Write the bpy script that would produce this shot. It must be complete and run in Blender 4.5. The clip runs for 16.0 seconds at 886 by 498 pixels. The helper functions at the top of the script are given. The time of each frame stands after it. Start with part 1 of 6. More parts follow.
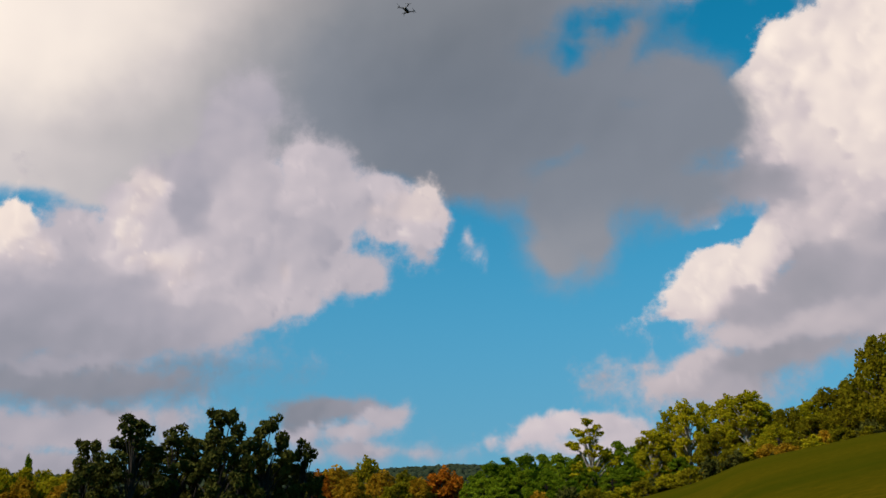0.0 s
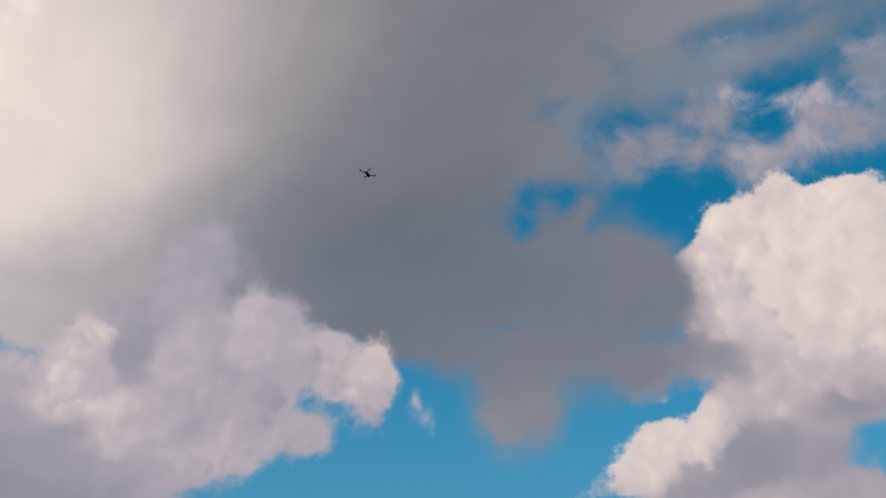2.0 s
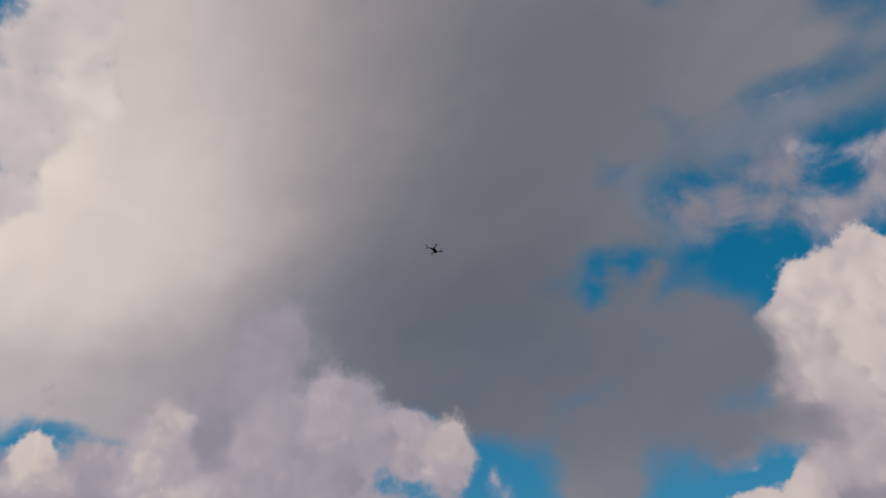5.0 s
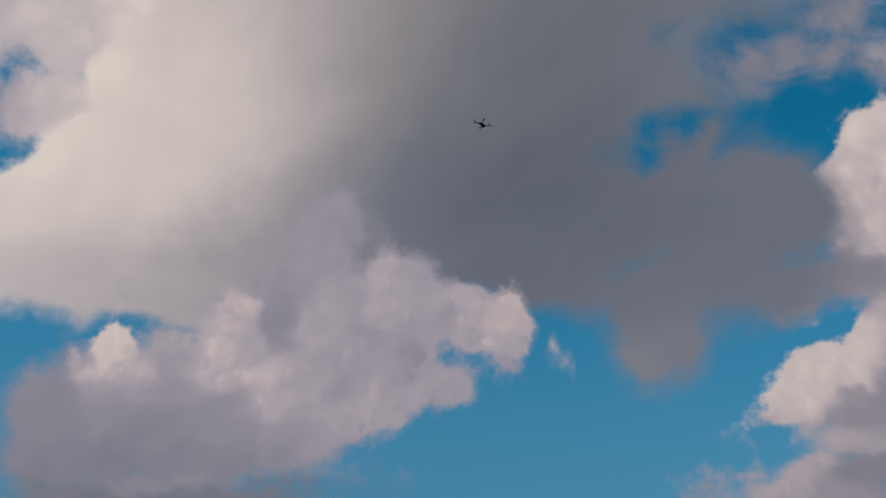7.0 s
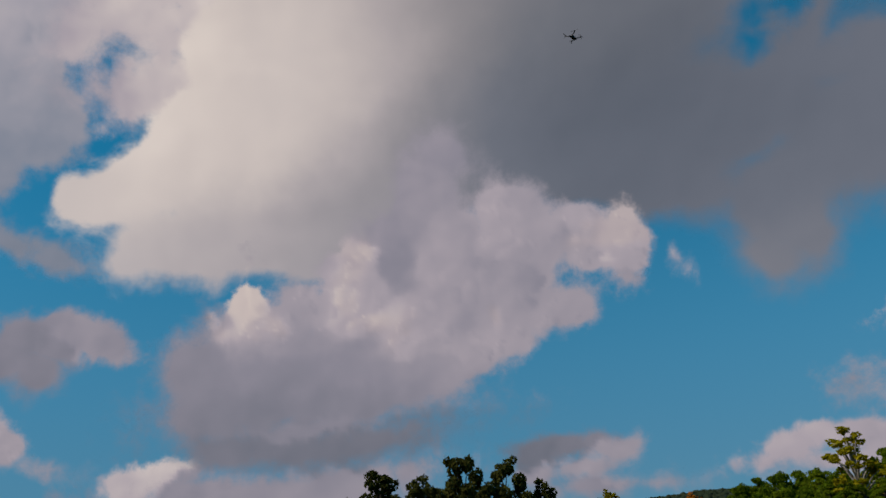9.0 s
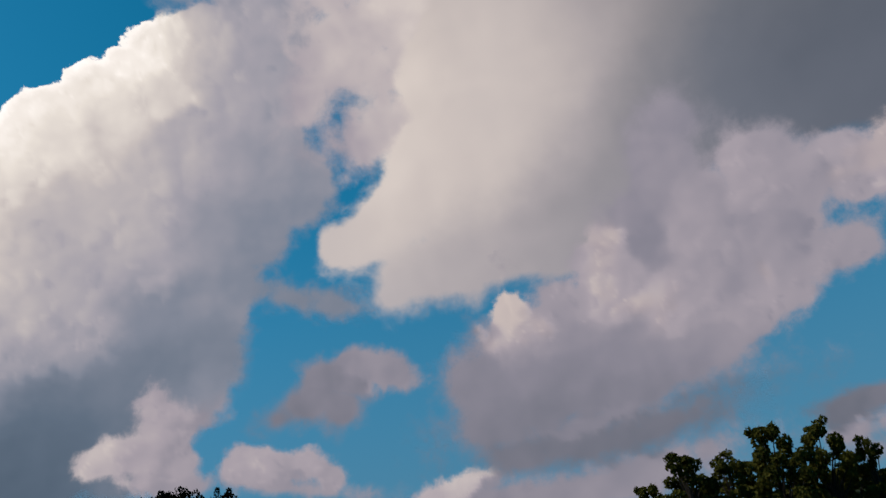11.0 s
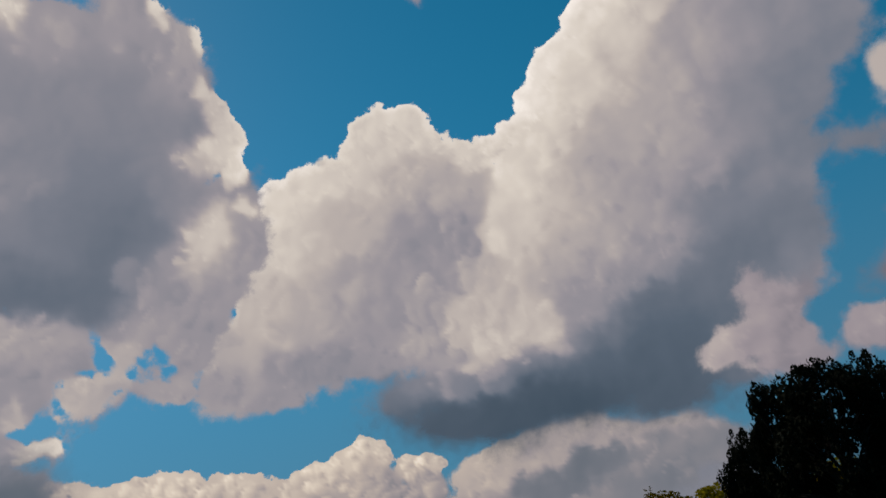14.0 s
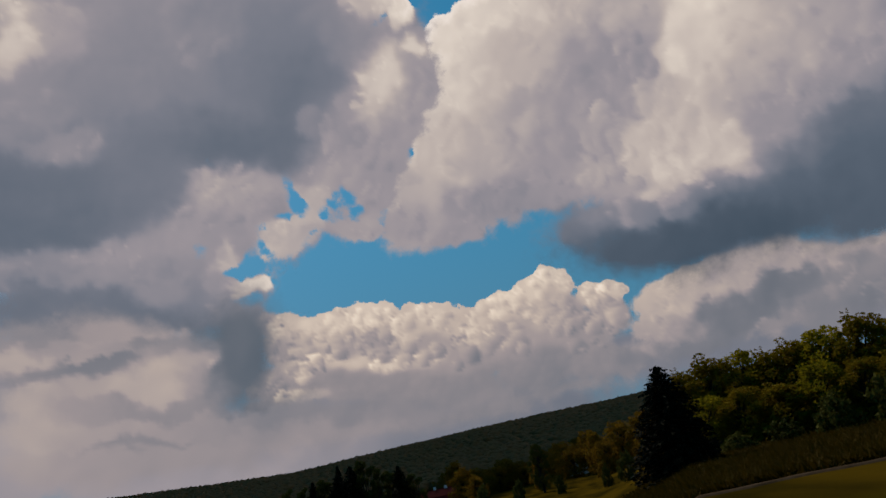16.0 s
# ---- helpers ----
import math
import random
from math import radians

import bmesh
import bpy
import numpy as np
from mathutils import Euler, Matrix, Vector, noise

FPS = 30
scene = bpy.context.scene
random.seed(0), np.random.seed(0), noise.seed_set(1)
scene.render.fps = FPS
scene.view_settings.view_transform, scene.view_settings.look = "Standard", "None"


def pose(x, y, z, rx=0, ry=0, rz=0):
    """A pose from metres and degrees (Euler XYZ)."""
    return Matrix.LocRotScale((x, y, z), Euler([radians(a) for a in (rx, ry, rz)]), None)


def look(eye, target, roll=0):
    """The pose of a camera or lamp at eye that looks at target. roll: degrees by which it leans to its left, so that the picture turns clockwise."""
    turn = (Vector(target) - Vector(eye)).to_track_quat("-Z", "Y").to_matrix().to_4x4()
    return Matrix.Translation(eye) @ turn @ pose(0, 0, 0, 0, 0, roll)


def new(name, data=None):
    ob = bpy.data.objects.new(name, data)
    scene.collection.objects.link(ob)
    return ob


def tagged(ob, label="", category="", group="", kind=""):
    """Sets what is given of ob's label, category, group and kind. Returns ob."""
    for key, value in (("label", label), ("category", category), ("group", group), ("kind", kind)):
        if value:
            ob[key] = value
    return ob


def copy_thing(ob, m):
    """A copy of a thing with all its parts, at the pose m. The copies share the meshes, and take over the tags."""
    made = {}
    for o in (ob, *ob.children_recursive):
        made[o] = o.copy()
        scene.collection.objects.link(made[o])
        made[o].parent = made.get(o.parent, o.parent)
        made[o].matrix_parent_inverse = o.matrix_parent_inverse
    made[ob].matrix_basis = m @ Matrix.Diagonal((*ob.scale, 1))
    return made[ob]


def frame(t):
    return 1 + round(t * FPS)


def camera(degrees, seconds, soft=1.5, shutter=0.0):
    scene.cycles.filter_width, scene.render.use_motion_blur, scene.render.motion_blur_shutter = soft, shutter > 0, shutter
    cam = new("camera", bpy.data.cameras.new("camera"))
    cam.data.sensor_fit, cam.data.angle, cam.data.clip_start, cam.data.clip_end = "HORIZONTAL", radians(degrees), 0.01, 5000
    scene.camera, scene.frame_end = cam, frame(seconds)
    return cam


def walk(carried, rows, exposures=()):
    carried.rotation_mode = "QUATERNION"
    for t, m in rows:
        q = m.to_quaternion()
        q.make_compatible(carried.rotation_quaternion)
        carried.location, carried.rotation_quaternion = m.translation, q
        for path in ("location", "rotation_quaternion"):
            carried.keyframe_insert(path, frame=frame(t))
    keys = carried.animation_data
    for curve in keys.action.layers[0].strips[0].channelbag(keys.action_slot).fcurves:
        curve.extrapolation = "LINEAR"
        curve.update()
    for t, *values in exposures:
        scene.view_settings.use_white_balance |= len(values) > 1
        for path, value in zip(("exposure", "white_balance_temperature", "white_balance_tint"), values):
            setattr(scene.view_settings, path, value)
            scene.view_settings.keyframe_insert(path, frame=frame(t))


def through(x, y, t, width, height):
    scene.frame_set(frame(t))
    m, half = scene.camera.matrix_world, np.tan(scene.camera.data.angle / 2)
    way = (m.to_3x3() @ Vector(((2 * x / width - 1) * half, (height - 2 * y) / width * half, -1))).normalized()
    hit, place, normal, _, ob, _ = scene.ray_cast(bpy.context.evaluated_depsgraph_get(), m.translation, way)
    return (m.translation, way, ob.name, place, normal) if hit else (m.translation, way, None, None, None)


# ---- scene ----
cam = camera(57.5, 16.0, soft=1.6)
EYE = 1.65

# camera: a standing person turns on the spot, the lens held a little ahead of the pivot
# seconds, yaw to the left, pitch up, roll, all in degrees
TURNS = (
    (0.0, -0.00, 18.00, 0.00),
    (0.5, -1.85, 21.01, -0.22),
    (1.0, -2.85, 24.00, 0.25),
    (1.5, -3.46, 27.23, 0.59),
    (2.0, -3.56, 29.45, 1.47),
    (2.5, -2.76, 32.29, 1.50),
    (3.0, -2.08, 35.02, 0.66),
    (5.3, 2.76, 34.31, 1.18),
    (5.5, 3.00, 33.50, 0.84),
    (6.0, 3.94, 30.63, 0.75),
    (6.5, 4.87, 27.90, 0.35),
    (7.0, 6.31, 25.73, -0.04),
    (7.5, 7.80, 24.13, -0.67),
    (8.0, 9.34, 23.03, -1.55),
    (8.2, 10.16, 22.52, -1.94),
    (10.3, 26.21, 20.46, -8.99),
    (10.5, 28.20, 21.12, -9.46),
    (11.0, 33.51, 22.80, -10.16),
    (11.5, 39.79, 24.28, -11.01),
    (12.0, 47.18, 25.62, -12.02),
    (12.5, 55.11, 26.35, -12.40),
    (13.0, 62.77, 26.12, -12.58),
    (13.5, 69.50, 25.15, -13.76),
    (14.0, 75.52, 23.37, -14.01),
    (14.5, 81.10, 20.95, -14.49),
    (15.0, 85.55, 18.96, -14.66),
    (15.5, 89.23, 16.48, -13.72),
    (16.0, 91.02, 14.59, -12.04),
)


def held(yaw, pitch, roll):
    a, b = radians(yaw), radians(pitch)
    ahead = Vector((-math.sin(a) * math.cos(b), math.cos(a) * math.cos(b), math.sin(b)))
    eye = Vector((-0.18 * math.sin(a), 0.18 * math.cos(a), EYE))
    return look(eye, eye + ahead * 100, roll)


walk(cam, [(t, held(yaw, pitch, roll)) for t, yaw, pitch, roll in TURNS],
     exposures=((0.0, 0.30, 6500, 11), (1.0, 0.16, 6500, 12), (2.0, 0.05, 6450, 13), (3.0, -0.08, 6450, 14), (5.5, -0.27, 6400, 15), (8.0, -0.36, 6350, 15),
                (11.0, -0.34, 6300, 15), (12.5, -0.48, 6350, 14), (14.0, -0.63, 6500, 15), (15.0, -0.70, 6480, 15), (16.0, -0.62, 6620, 17)))

# ---- sky and sun ----
SUN_AZ, SUN_EL = 125.0, 43.0


def heading(az, el):
    """The direction at az degrees to the left of +y and el degrees up."""
    a, b = radians(az), radians(el)
    return Vector((-math.sin(a) * math.cos(b), math.cos(a) * math.cos(b), math.sin(b)))


SUNWARD = heading(SUN_AZ, SUN_EL)
world = bpy.data.worlds.new("sky")
scene.world = world
world.use_nodes = True
nt = world.node_tree
bg = nt.nodes["Background"]
sky = nt.nodes.new("ShaderNodeTexSky")
sky.sky_type = "NISHITA"
sky.sun_disc = False
sky.sun_elevation = radians(SUN_EL)
sky.sun_rotation = radians(-SUN_AZ)
sky.air_density, sky.dust_density, sky.ozone_density = 1.0, 0.2, 3.0
grade = nt.nodes.new("ShaderNodeHueSaturation")
grade.inputs["Hue"].default_value = 0.468
grade.inputs["Saturation"].default_value = 1.4
# look a little higher into the sky than the ray goes: no pale band of haze at the horizon
coord = nt.nodes.new("ShaderNodeTexCoord")
lift = nt.nodes.new("ShaderNodeVectorMath")
lift.inputs[1].default_value = (0, 0, 0.07)
nt.links.new(coord.outputs["Generated"], lift.inputs[0])
nt.links.new(lift.outputs[0], sky.inputs["Vector"])
nt.links.new(sky.outputs[0], grade.inputs["Color"])
# grey-lilac haze thickening towards the horizon
part_z, low, haze = nt.nodes.new("ShaderNodeSeparateXYZ"), nt.nodes.new("ShaderNodeMapRange"), nt.nodes.new("ShaderNodeMix")
nt.links.new(coord.outputs["Generated"], part_z.inputs[0])
nt.links.new(part_z.outputs["Z"], low.inputs["Value"])
low.interpolation_type = "SMOOTHSTEP"
for key, value in (("From Min", 0.0), ("From Max", 0.5), ("To Min", 0.8), ("To Max", 0.0)):
    low.inputs[key].default_value = value
haze.data_type = "RGBA"
haze.inputs["B"].default_value = (0.60, 1.85, 2.95, 1)
nt.links.new(low.outputs[0], haze.inputs["Factor"])
nt.links.new(grade.outputs[0], haze.inputs["A"])
nt.links.new(haze.outputs["Result"], bg.inputs["Color"])
bg.inputs["Strength"].default_value = 0.118
sun = new("sun", bpy.data.lights.new("sun", "SUN"))
sun.data.energy, sun.data.angle, sun.data.color = 4.5, radians(0.6), (1.0, 0.9, 0.74)
sun.matrix_world = look(SUNWARD * 900, (0, 0, 0))


# ---- clouds: the far backdrop of the sky, three to four kilometres off, emissive, sun and shade painted in ----
DECK_TONES = ((0.0, (0.106, 0.128, 0.159)), (0.2, (0.184, 0.204, 0.241)), (0.4, (0.319, 0.315, 0.337)), (0.6, (0.500, 0.468, 0.474)),
              (0.8, (0.730, 0.668, 0.622)), (1.0, (1.020, 0.938, 0.830)))
CLOUD_TONES = ((0.0, (0.106, 0.130, 0.160)), (0.2, (0.186, 0.200, 0.238)), (0.4, (0.316, 0.303, 0.348)), (0.6, (0.498, 0.444, 0.470)),
               (0.8, (0.742, 0.658, 0.606)), (1.0, (1.025, 0.932, 0.780)))
SLATE_TONES = ((0.0, (0.082, 0.126, 0.172)), (0.2, (0.148, 0.199, 0.258)), (0.4, (0.278, 0.308, 0.366)), (0.6, (0.474, 0.450, 0.480)),
               (0.8, (0.730, 0.662, 0.604)), (1.0, (1.020, 0.940, 0.810)))
# edge roughness and softness in degrees, broad relief, fine tone, noise scale, billows and crumbs in degrees, billow scale and tone
CLOUD_STYLES = {"soft": (1.8, 0.7, 0.03, 0.20, 8.0, 0.4, 0.5, 16.0, 0.04), "deck": (2.0, 0.7, 0.03, 0.10, 7.0, 0.3, 0.5, 14.0, 0.0),
                "lace": (2.6, 0.7, 0.04, 0.16, 14.0, 0.0, 0.8, 16.0, 0.05),
                "thin": (4.0, 1.4, 0.04, 0.20, 13.0, 0.0, 0.8, 16.0, 0.05), "low": (1.3, 0.35, 0.05, 0.16, 14.0, 0.5, 0.5, 24.0, 0.12),
                "mid": (1.5, 0.42, 0.05, 0.12, 13.0, 0.6, 0.9, 22.0, 0.06), "crisp": (0.9, 0.14, 0.06, 0.11, 13.0, 0.7, 0.9, 26.0, 0.07),
                "knob": (0.4, 0.06, 0.10, 0.06, 22.0, 0.7, 0.5, 30.0, 0.08),
                "bank": (1.2, 0.30, 0.05, 0.14, 14.0, 0.6, 0.8, 30.0, 0.12)}
FRAYING = {"low": 0.8, "bank": 0.9}


def cloud_material(style):
    rough, soft, relief, fine, scale, billow, crumb, knob, knob_tone = CLOUD_STYLES[style]
    worn = FRAYING.get(style, 2.2)
    mat = bpy.data.materials.new("cloud_" + style)
    mat.use_nodes = True
    mat.cycles.emission_sampling = "NONE"
    n, l = mat.node_tree.nodes, mat.node_tree.links
    n.clear()

    def node(kind, **values):
        made = n.new(kind)
        for key, value in values.items():
            made.inputs[key].default_value = value
        return made

    def calc(op, a, b, c=None):
        made = n.new("ShaderNodeMath")
        made.operation = op
        for i, v in enumerate((a, b, c)):
            if v is None:
                continue
            if isinstance(v, (int, float)):
                made.inputs[i].default_value = v
            else:
                l.new(v, made.inputs[i])
        return made.outputs[0]

    coord = n.new("ShaderNodeTexCoord")
    way = n.new("ShaderNodeVectorMath")
    way.operation = "NORMALIZE"
    l.new(coord.outputs["Object"], way.inputs[0])
    edge = node("ShaderNodeTexNoise", Scale=scale, Detail=9.0, Roughness=0.58, Distortion=0.4)
    warp = node("ShaderNodeTexNoise", Scale=24.0, Detail=3.0)
    l.new(way.outputs[0], warp.inputs["Vector"])
    l.new(way.outputs[0], edge.inputs["Vector"])

    def moved(step):
        """The direction, a step nearer to the sun."""
        go, unit = n.new("ShaderNodeVectorMath"), n.new("ShaderNodeVectorMath")
        go.inputs[1].default_value = SUNWARD * step
        unit.operation = "NORMALIZE"
        l.new(way.outputs[0], go.inputs[0])
        l.new(go.outputs[0], unit.inputs[0])
        return unit.outputs[0]

    def heaps(scale, where, sway=0.28 / knob):
        """Rounded heaps, each the higher the smaller its value."""
        made, bend = n.new("ShaderNodeTexVoronoi"), n.new("ShaderNodeVectorMath")
        bend.operation = "MULTIPLY_ADD"
        bend.inputs[1].default_value = (sway, sway, sway)
        l.new(warp.outputs["Color"], bend.inputs[0])
        l.new(where, bend.inputs[2])
        l.new(bend.outputs[0], made.inputs["Vector"])
        made.feature = "SMOOTH_F1"
        made.inputs["Scale"].default_value, made.inputs["Smoothness"].default_value = scale, 0.22 if style == "knob" else 0.6
        return made.outputs["Distance"]

    big, small = heaps(knob, way.outputs[0]), heaps(knob * 2.5, way.outputs[0])
    fringe = 0.7 if style == "crisp" else 0.4
    bulge = calc("MULTIPLY_ADD", small, fringe, calc("MULTIPLY", big, 0.7))
    depth, body, mist, warm = (n.new("ShaderNodeAttribute") for _ in range(4))
    depth.attribute_name, body.attribute_name, mist.attribute_name, warm.attribute_name = "depth", "body", "mist", "warm"
    reach = calc("MULTIPLY_ADD", calc("SUBTRACT", edge.outputs["Fac"], 0.5), rough * 2.6, depth.outputs["Fac"])
    reach = calc("MULTIPLY_ADD", calc("SUBTRACT", 0.50 + 0.45 * (fringe - 0.4), bulge), billow, reach)
    crumbs = node("ShaderNodeTexNoise", Scale=55.0, Detail=7.0, Roughness=0.68)
    l.new(way.outputs[0], crumbs.inputs["Vector"])
    reach = calc("MULTIPLY_ADD", calc("SUBTRACT", crumbs.outputs["Fac"], 0.5), crumb * 2.0, reach)
    # shaded bodies fray softly, bright heads end crisply
    fray = calc("MAXIMUM", calc("MULTIPLY_ADD", body.outputs["Fac"], -worn, worn * 0.76), 0.0)
    fray = calc("ADD", calc("MAXIMUM", fray, mist.outputs["Fac"]), soft)
    cover = n.new("ShaderNodeMapRange")
    cover.interpolation_type = "SMOOTHERSTEP"
    l.new(calc("MULTIPLY", fray, -1.0), cover.inputs["From Min"])
    l.new(fray, cover.inputs["From Max"])
    l.new(reach, cover.inputs["Value"])
    # painted broad relief: brighter where the heaps turn towards the sun
    geo, swell, lit = n.new("ShaderNodeNewGeometry"), n.new("ShaderNodeVectorMath"), n.new("ShaderNodeVectorMath")
    swell.operation, lit.operation = "ADD", "DOT_PRODUCT"
    l.new(geo.outputs["Normal"], swell.inputs[0])
    l.new(way.outputs[0], swell.inputs[1])
    l.new(swell.outputs[0], lit.inputs[0])
    lit.inputs[1].default_value = SUNWARD
    tone = calc("MULTIPLY_ADD", lit.outputs["Value"], relief, body.outputs["Fac"])
    # soft billows of noise painted as shading: thicker towards the sun is darker, thinner is brighter
    here, there = (node("ShaderNodeTexNoise", Scale=scale * 1.2, Detail=2.0, Roughness=0.45, Distortion=0.3) for _ in range(2))
    l.new(way.outputs[0], here.inputs["Vector"])
    l.new(moved(0.02), there.inputs["Vector"])
    ripple = calc("MULTIPLY", calc("SUBTRACT", here.outputs["Fac"], there.outputs["Fac"]), fine * 1.5)
    ripple = calc("MULTIPLY_ADD", calc("SUBTRACT", here.outputs["Fac"], 0.5), fine * 0.8, ripple)
    # paint the sunward side of each heap bright, its far side and the creases dim
    ripple = calc("MULTIPLY_ADD", calc("SUBTRACT", heaps(knob, moved(0.24 / knob)), big), knob_tone, ripple)
    ripple = calc("MULTIPLY_ADD", calc("SUBTRACT", heaps(knob * 2.5, moved(0.12 / knob)), small), knob_tone * (0.6 if style == "knob" else 0.3), ripple)
    ripple = calc("MULTIPLY_ADD", calc("SUBTRACT", 0.44 + 0.45 * (fringe - 0.4), bulge), knob_tone * (0.8 if style == "knob" else 0.4), ripple)
    tone = calc("MULTIPLY_ADD", ripple, calc("MULTIPLY_ADD", body.outputs["Fac"], 0.8, 0.3), tone)
    if style == "crisp":
        # painted silver lining: thin margins of the bright heads get a brighter tone
        thin = n.new("ShaderNodeMapRange")
        thin.interpolation_type = "SMOOTHSTEP"
        for key, value in (("From Min", 0.0), ("From Max", 1.3), ("To Min", 0.13), ("To Max", 0.0)):
            thin.inputs[key].default_value = value
        l.new(reach, thin.inputs["Value"])
        heads = calc("MINIMUM", calc("MAXIMUM", calc("MULTIPLY_ADD", body.outputs["Fac"], 3.0, -1.8), 0.0), 1.0)
        tone = calc("MULTIPLY_ADD", thin.outputs[0], heads, tone)
    ramp = n.new("ShaderNodeValToRGB")
    ramp.color_ramp.interpolation = "LINEAR"
    for i, (place, colour) in enumerate({"deck": DECK_TONES, "mid": CLOUD_TONES, "low": CLOUD_TONES, "thin": CLOUD_TONES, "lace": CLOUD_TONES}.get(style, SLATE_TONES)):
        stop = ramp.color_ramp.elements[i] if i < 2 else ramp.color_ramp.elements.new(place)
        stop.position, stop.color = place / 1.3, (*colour, 1)
    # top stop for the strongest painted highlights on the brightest heads
    ramp.color_ramp.elements.new(1.0).color = (1.5, 1.42, 1.28, 1)
    l.new(calc("DIVIDE", tone, 1.3), ramp.inputs[0])
    glow, clear, mix, out = (n.new("ShaderNode" + k) for k in ("Emission", "BsdfTransparent", "MixShader", "OutputMaterial"))
    # warm tint multiplied into the painted tone, puff by puff
    tinge = n.new("ShaderNodeMix")
    tinge.data_type, tinge.blend_type = "RGBA", "MULTIPLY"
    tinge.inputs["B"].default_value = (1.05, 1.0, 0.93, 1)
    tinge.clamp_result = False
    l.new(warm.outputs["Fac"], tinge.inputs["Factor"])
    l.new(ramp.outputs[0], tinge.inputs["A"])
    l.new(tinge.outputs["Result"], glow.inputs["Color"])
    l.new(cover.outputs[0], mix.inputs[0])
    l.new(clear.outputs[0], mix.inputs[1])
    l.new(glow.outputs[0], mix.inputs[2])
    l.new(mix.outputs[0], out.inputs["Surface"])
    return mat


CLOUD_MATS = {style: cloud_material(style) for style in CLOUD_STYLES}


class Cloud:
    """A cloud as a heaped shell of puffs. Puffs: heading, half axes in degrees, turn, how bright its body is painted,
    how misty its edge, how warm its grey.
    """
    STEP = 0.2

    def __init__(self, label, distance, style):
        self.label, self.distance, self.style, self.puffs, self.gaps, self.cores, self.heads = label, distance, style, [], [], [], []

    def puff(self, az, el, a, b, turn, tone, mist=0.0, warm=0.0):
        self.puffs.append((az, el, a, b, radians(turn), tone, mist, warm, 0.0, 0.0, 0.0))

    def gap(self, az, el, a, b, turn):
        """A torn hole."""
        self.gaps.append((az, el, a, b, radians(turn)))

    def core(self, az, el, a, b, turn):
        """Closed body behind the puffs, with no tone of its own."""
        self.cores.append((az, el, a, b, radians(turn)))

    def billow(self, seed, count, lit, least=0.5):
        """Heaps smaller heads on the bright puffs, each painted lighter on its sunward side."""
        rng = np.random.default_rng(seed)
        for az, el, a, b, turn, tone, mist, warm, *_ in self.puffs:
            if tone < least or min(a, b) < 0.5:
                continue
            toward = Vector(((SUN_AZ - az) * math.cos(radians(el)), SUN_EL - el)).normalized()
            for _ in range(count):
                way, out = rng.uniform(0, 2 * math.pi), 0.92 * math.sqrt(rng.uniform(0.05, 1.0))
                du, dv = math.cos(way) * out * a, math.sin(way) * out * b
                u, v = du * math.cos(turn) - dv * math.sin(turn), du * math.sin(turn) + dv * math.cos(turn)
                size = min(a, b) * (0.18 + 0.42 * rng.uniform() ** 2)
                shade = 0.7 * lit * (math.cos(way + turn) * toward.x + math.sin(way + turn) * toward.y) * out + rng.normal() * lit * 0.35
                self.heads.append((az + u / math.cos(radians(el)), el + v, size * rng.uniform(0.9, 1.3), size, rng.uniform(-1, 1), tone + shade, mist, warm, lit, toward.x, toward.y))

    def build(self):
        rough, soft = CLOUD_STYLES[self.style][:2]
        p = np.array(self.puffs)
        every = np.array(self.puffs + self.heads)
        reach = np.maximum(p[:, 2], p[:, 3]) + 3 + rough
        wide = reach / np.cos(np.radians(np.minimum(p[:, 1] + 5, 75)))
        az = np.arange((p[:, 0] - wide).min(), (p[:, 0] + wide).max(), self.STEP)
        el = np.arange(max(-2.0, (p[:, 1] - reach).min()), min(80, (p[:, 1] + reach).max()), self.STEP)
        AZ, EL = np.meshgrid(az, el)

        def near(AZ, EL, fall, puffs):
            """Depth inside the cloud, brightness and heaped swelling of the puffs."""
            total, tone, misty, warmth = (np.zeros_like(AZ) for _ in range(4))
            tie = {"soft": 2.2, "deck": 2.2, "mid": 2.2, "crisp": 2.8, "knob": 7.0}.get(self.style, 4.0)
            best, swell = np.full_like(AZ, -50.0), np.zeros_like(AZ)
            for paz, pel, a, b, turn, body, mist, warm, lit, east, north in puffs:
                span = 2.6 * max(a, b) + (0.0 if lit else 2.0)
                at = np.nonzero((np.abs(EL - pel) < span) & (np.abs(AZ - paz) * math.cos(radians(pel)) < span * 1.3)) if span < 6 else ...
                u, v = (AZ[at] - paz) * np.cos(np.radians((EL[at] + pel) / 2)), EL[at] - pel
                du, dv = (u * math.cos(turn) + v * math.sin(turn)) / a, (v * math.cos(turn) - u * math.sin(turn)) / b
                r = np.sqrt(du * du + dv * dv) + 1e-6
                size = min(a, b)
                best[at] = np.logaddexp(best[at] * tie, (1 - r) * size * tie) / tie
                heap = 0.62 * min(size, 4.5) * np.sqrt(np.clip(1.15 - r * r, 0, 2))
                swell[at] = np.logaddexp(swell[at] * 2.5, heap * 2.5) / 2.5
                weight = np.exp(-(fall * 1.7 if lit else fall) * r * r) / (0.35 + 0.14 * size) + 1e-9 / r ** 2
                total[at] += weight
                tone[at] += weight * (body + lit * np.clip((u * east + v * north) / size, -1, 1))
                misty[at] += weight * mist
                warmth[at] += weight * warm
            for paz, pel, a, b, turn in self.cores:
                u, v = (AZ - paz) * np.cos(np.radians((EL + pel) / 2)), EL - pel
                r = np.hypot((u * math.cos(turn) + v * math.sin(turn)) / a, (v * math.cos(turn) - u * math.sin(turn)) / b)
                best = np.maximum(best, (1 - r) * min(a, b))
            total = np.maximum(total, 1e-12)
            return np.where(best > 0, best * 2.0, best), tone / total, swell, misty / total, warmth / total

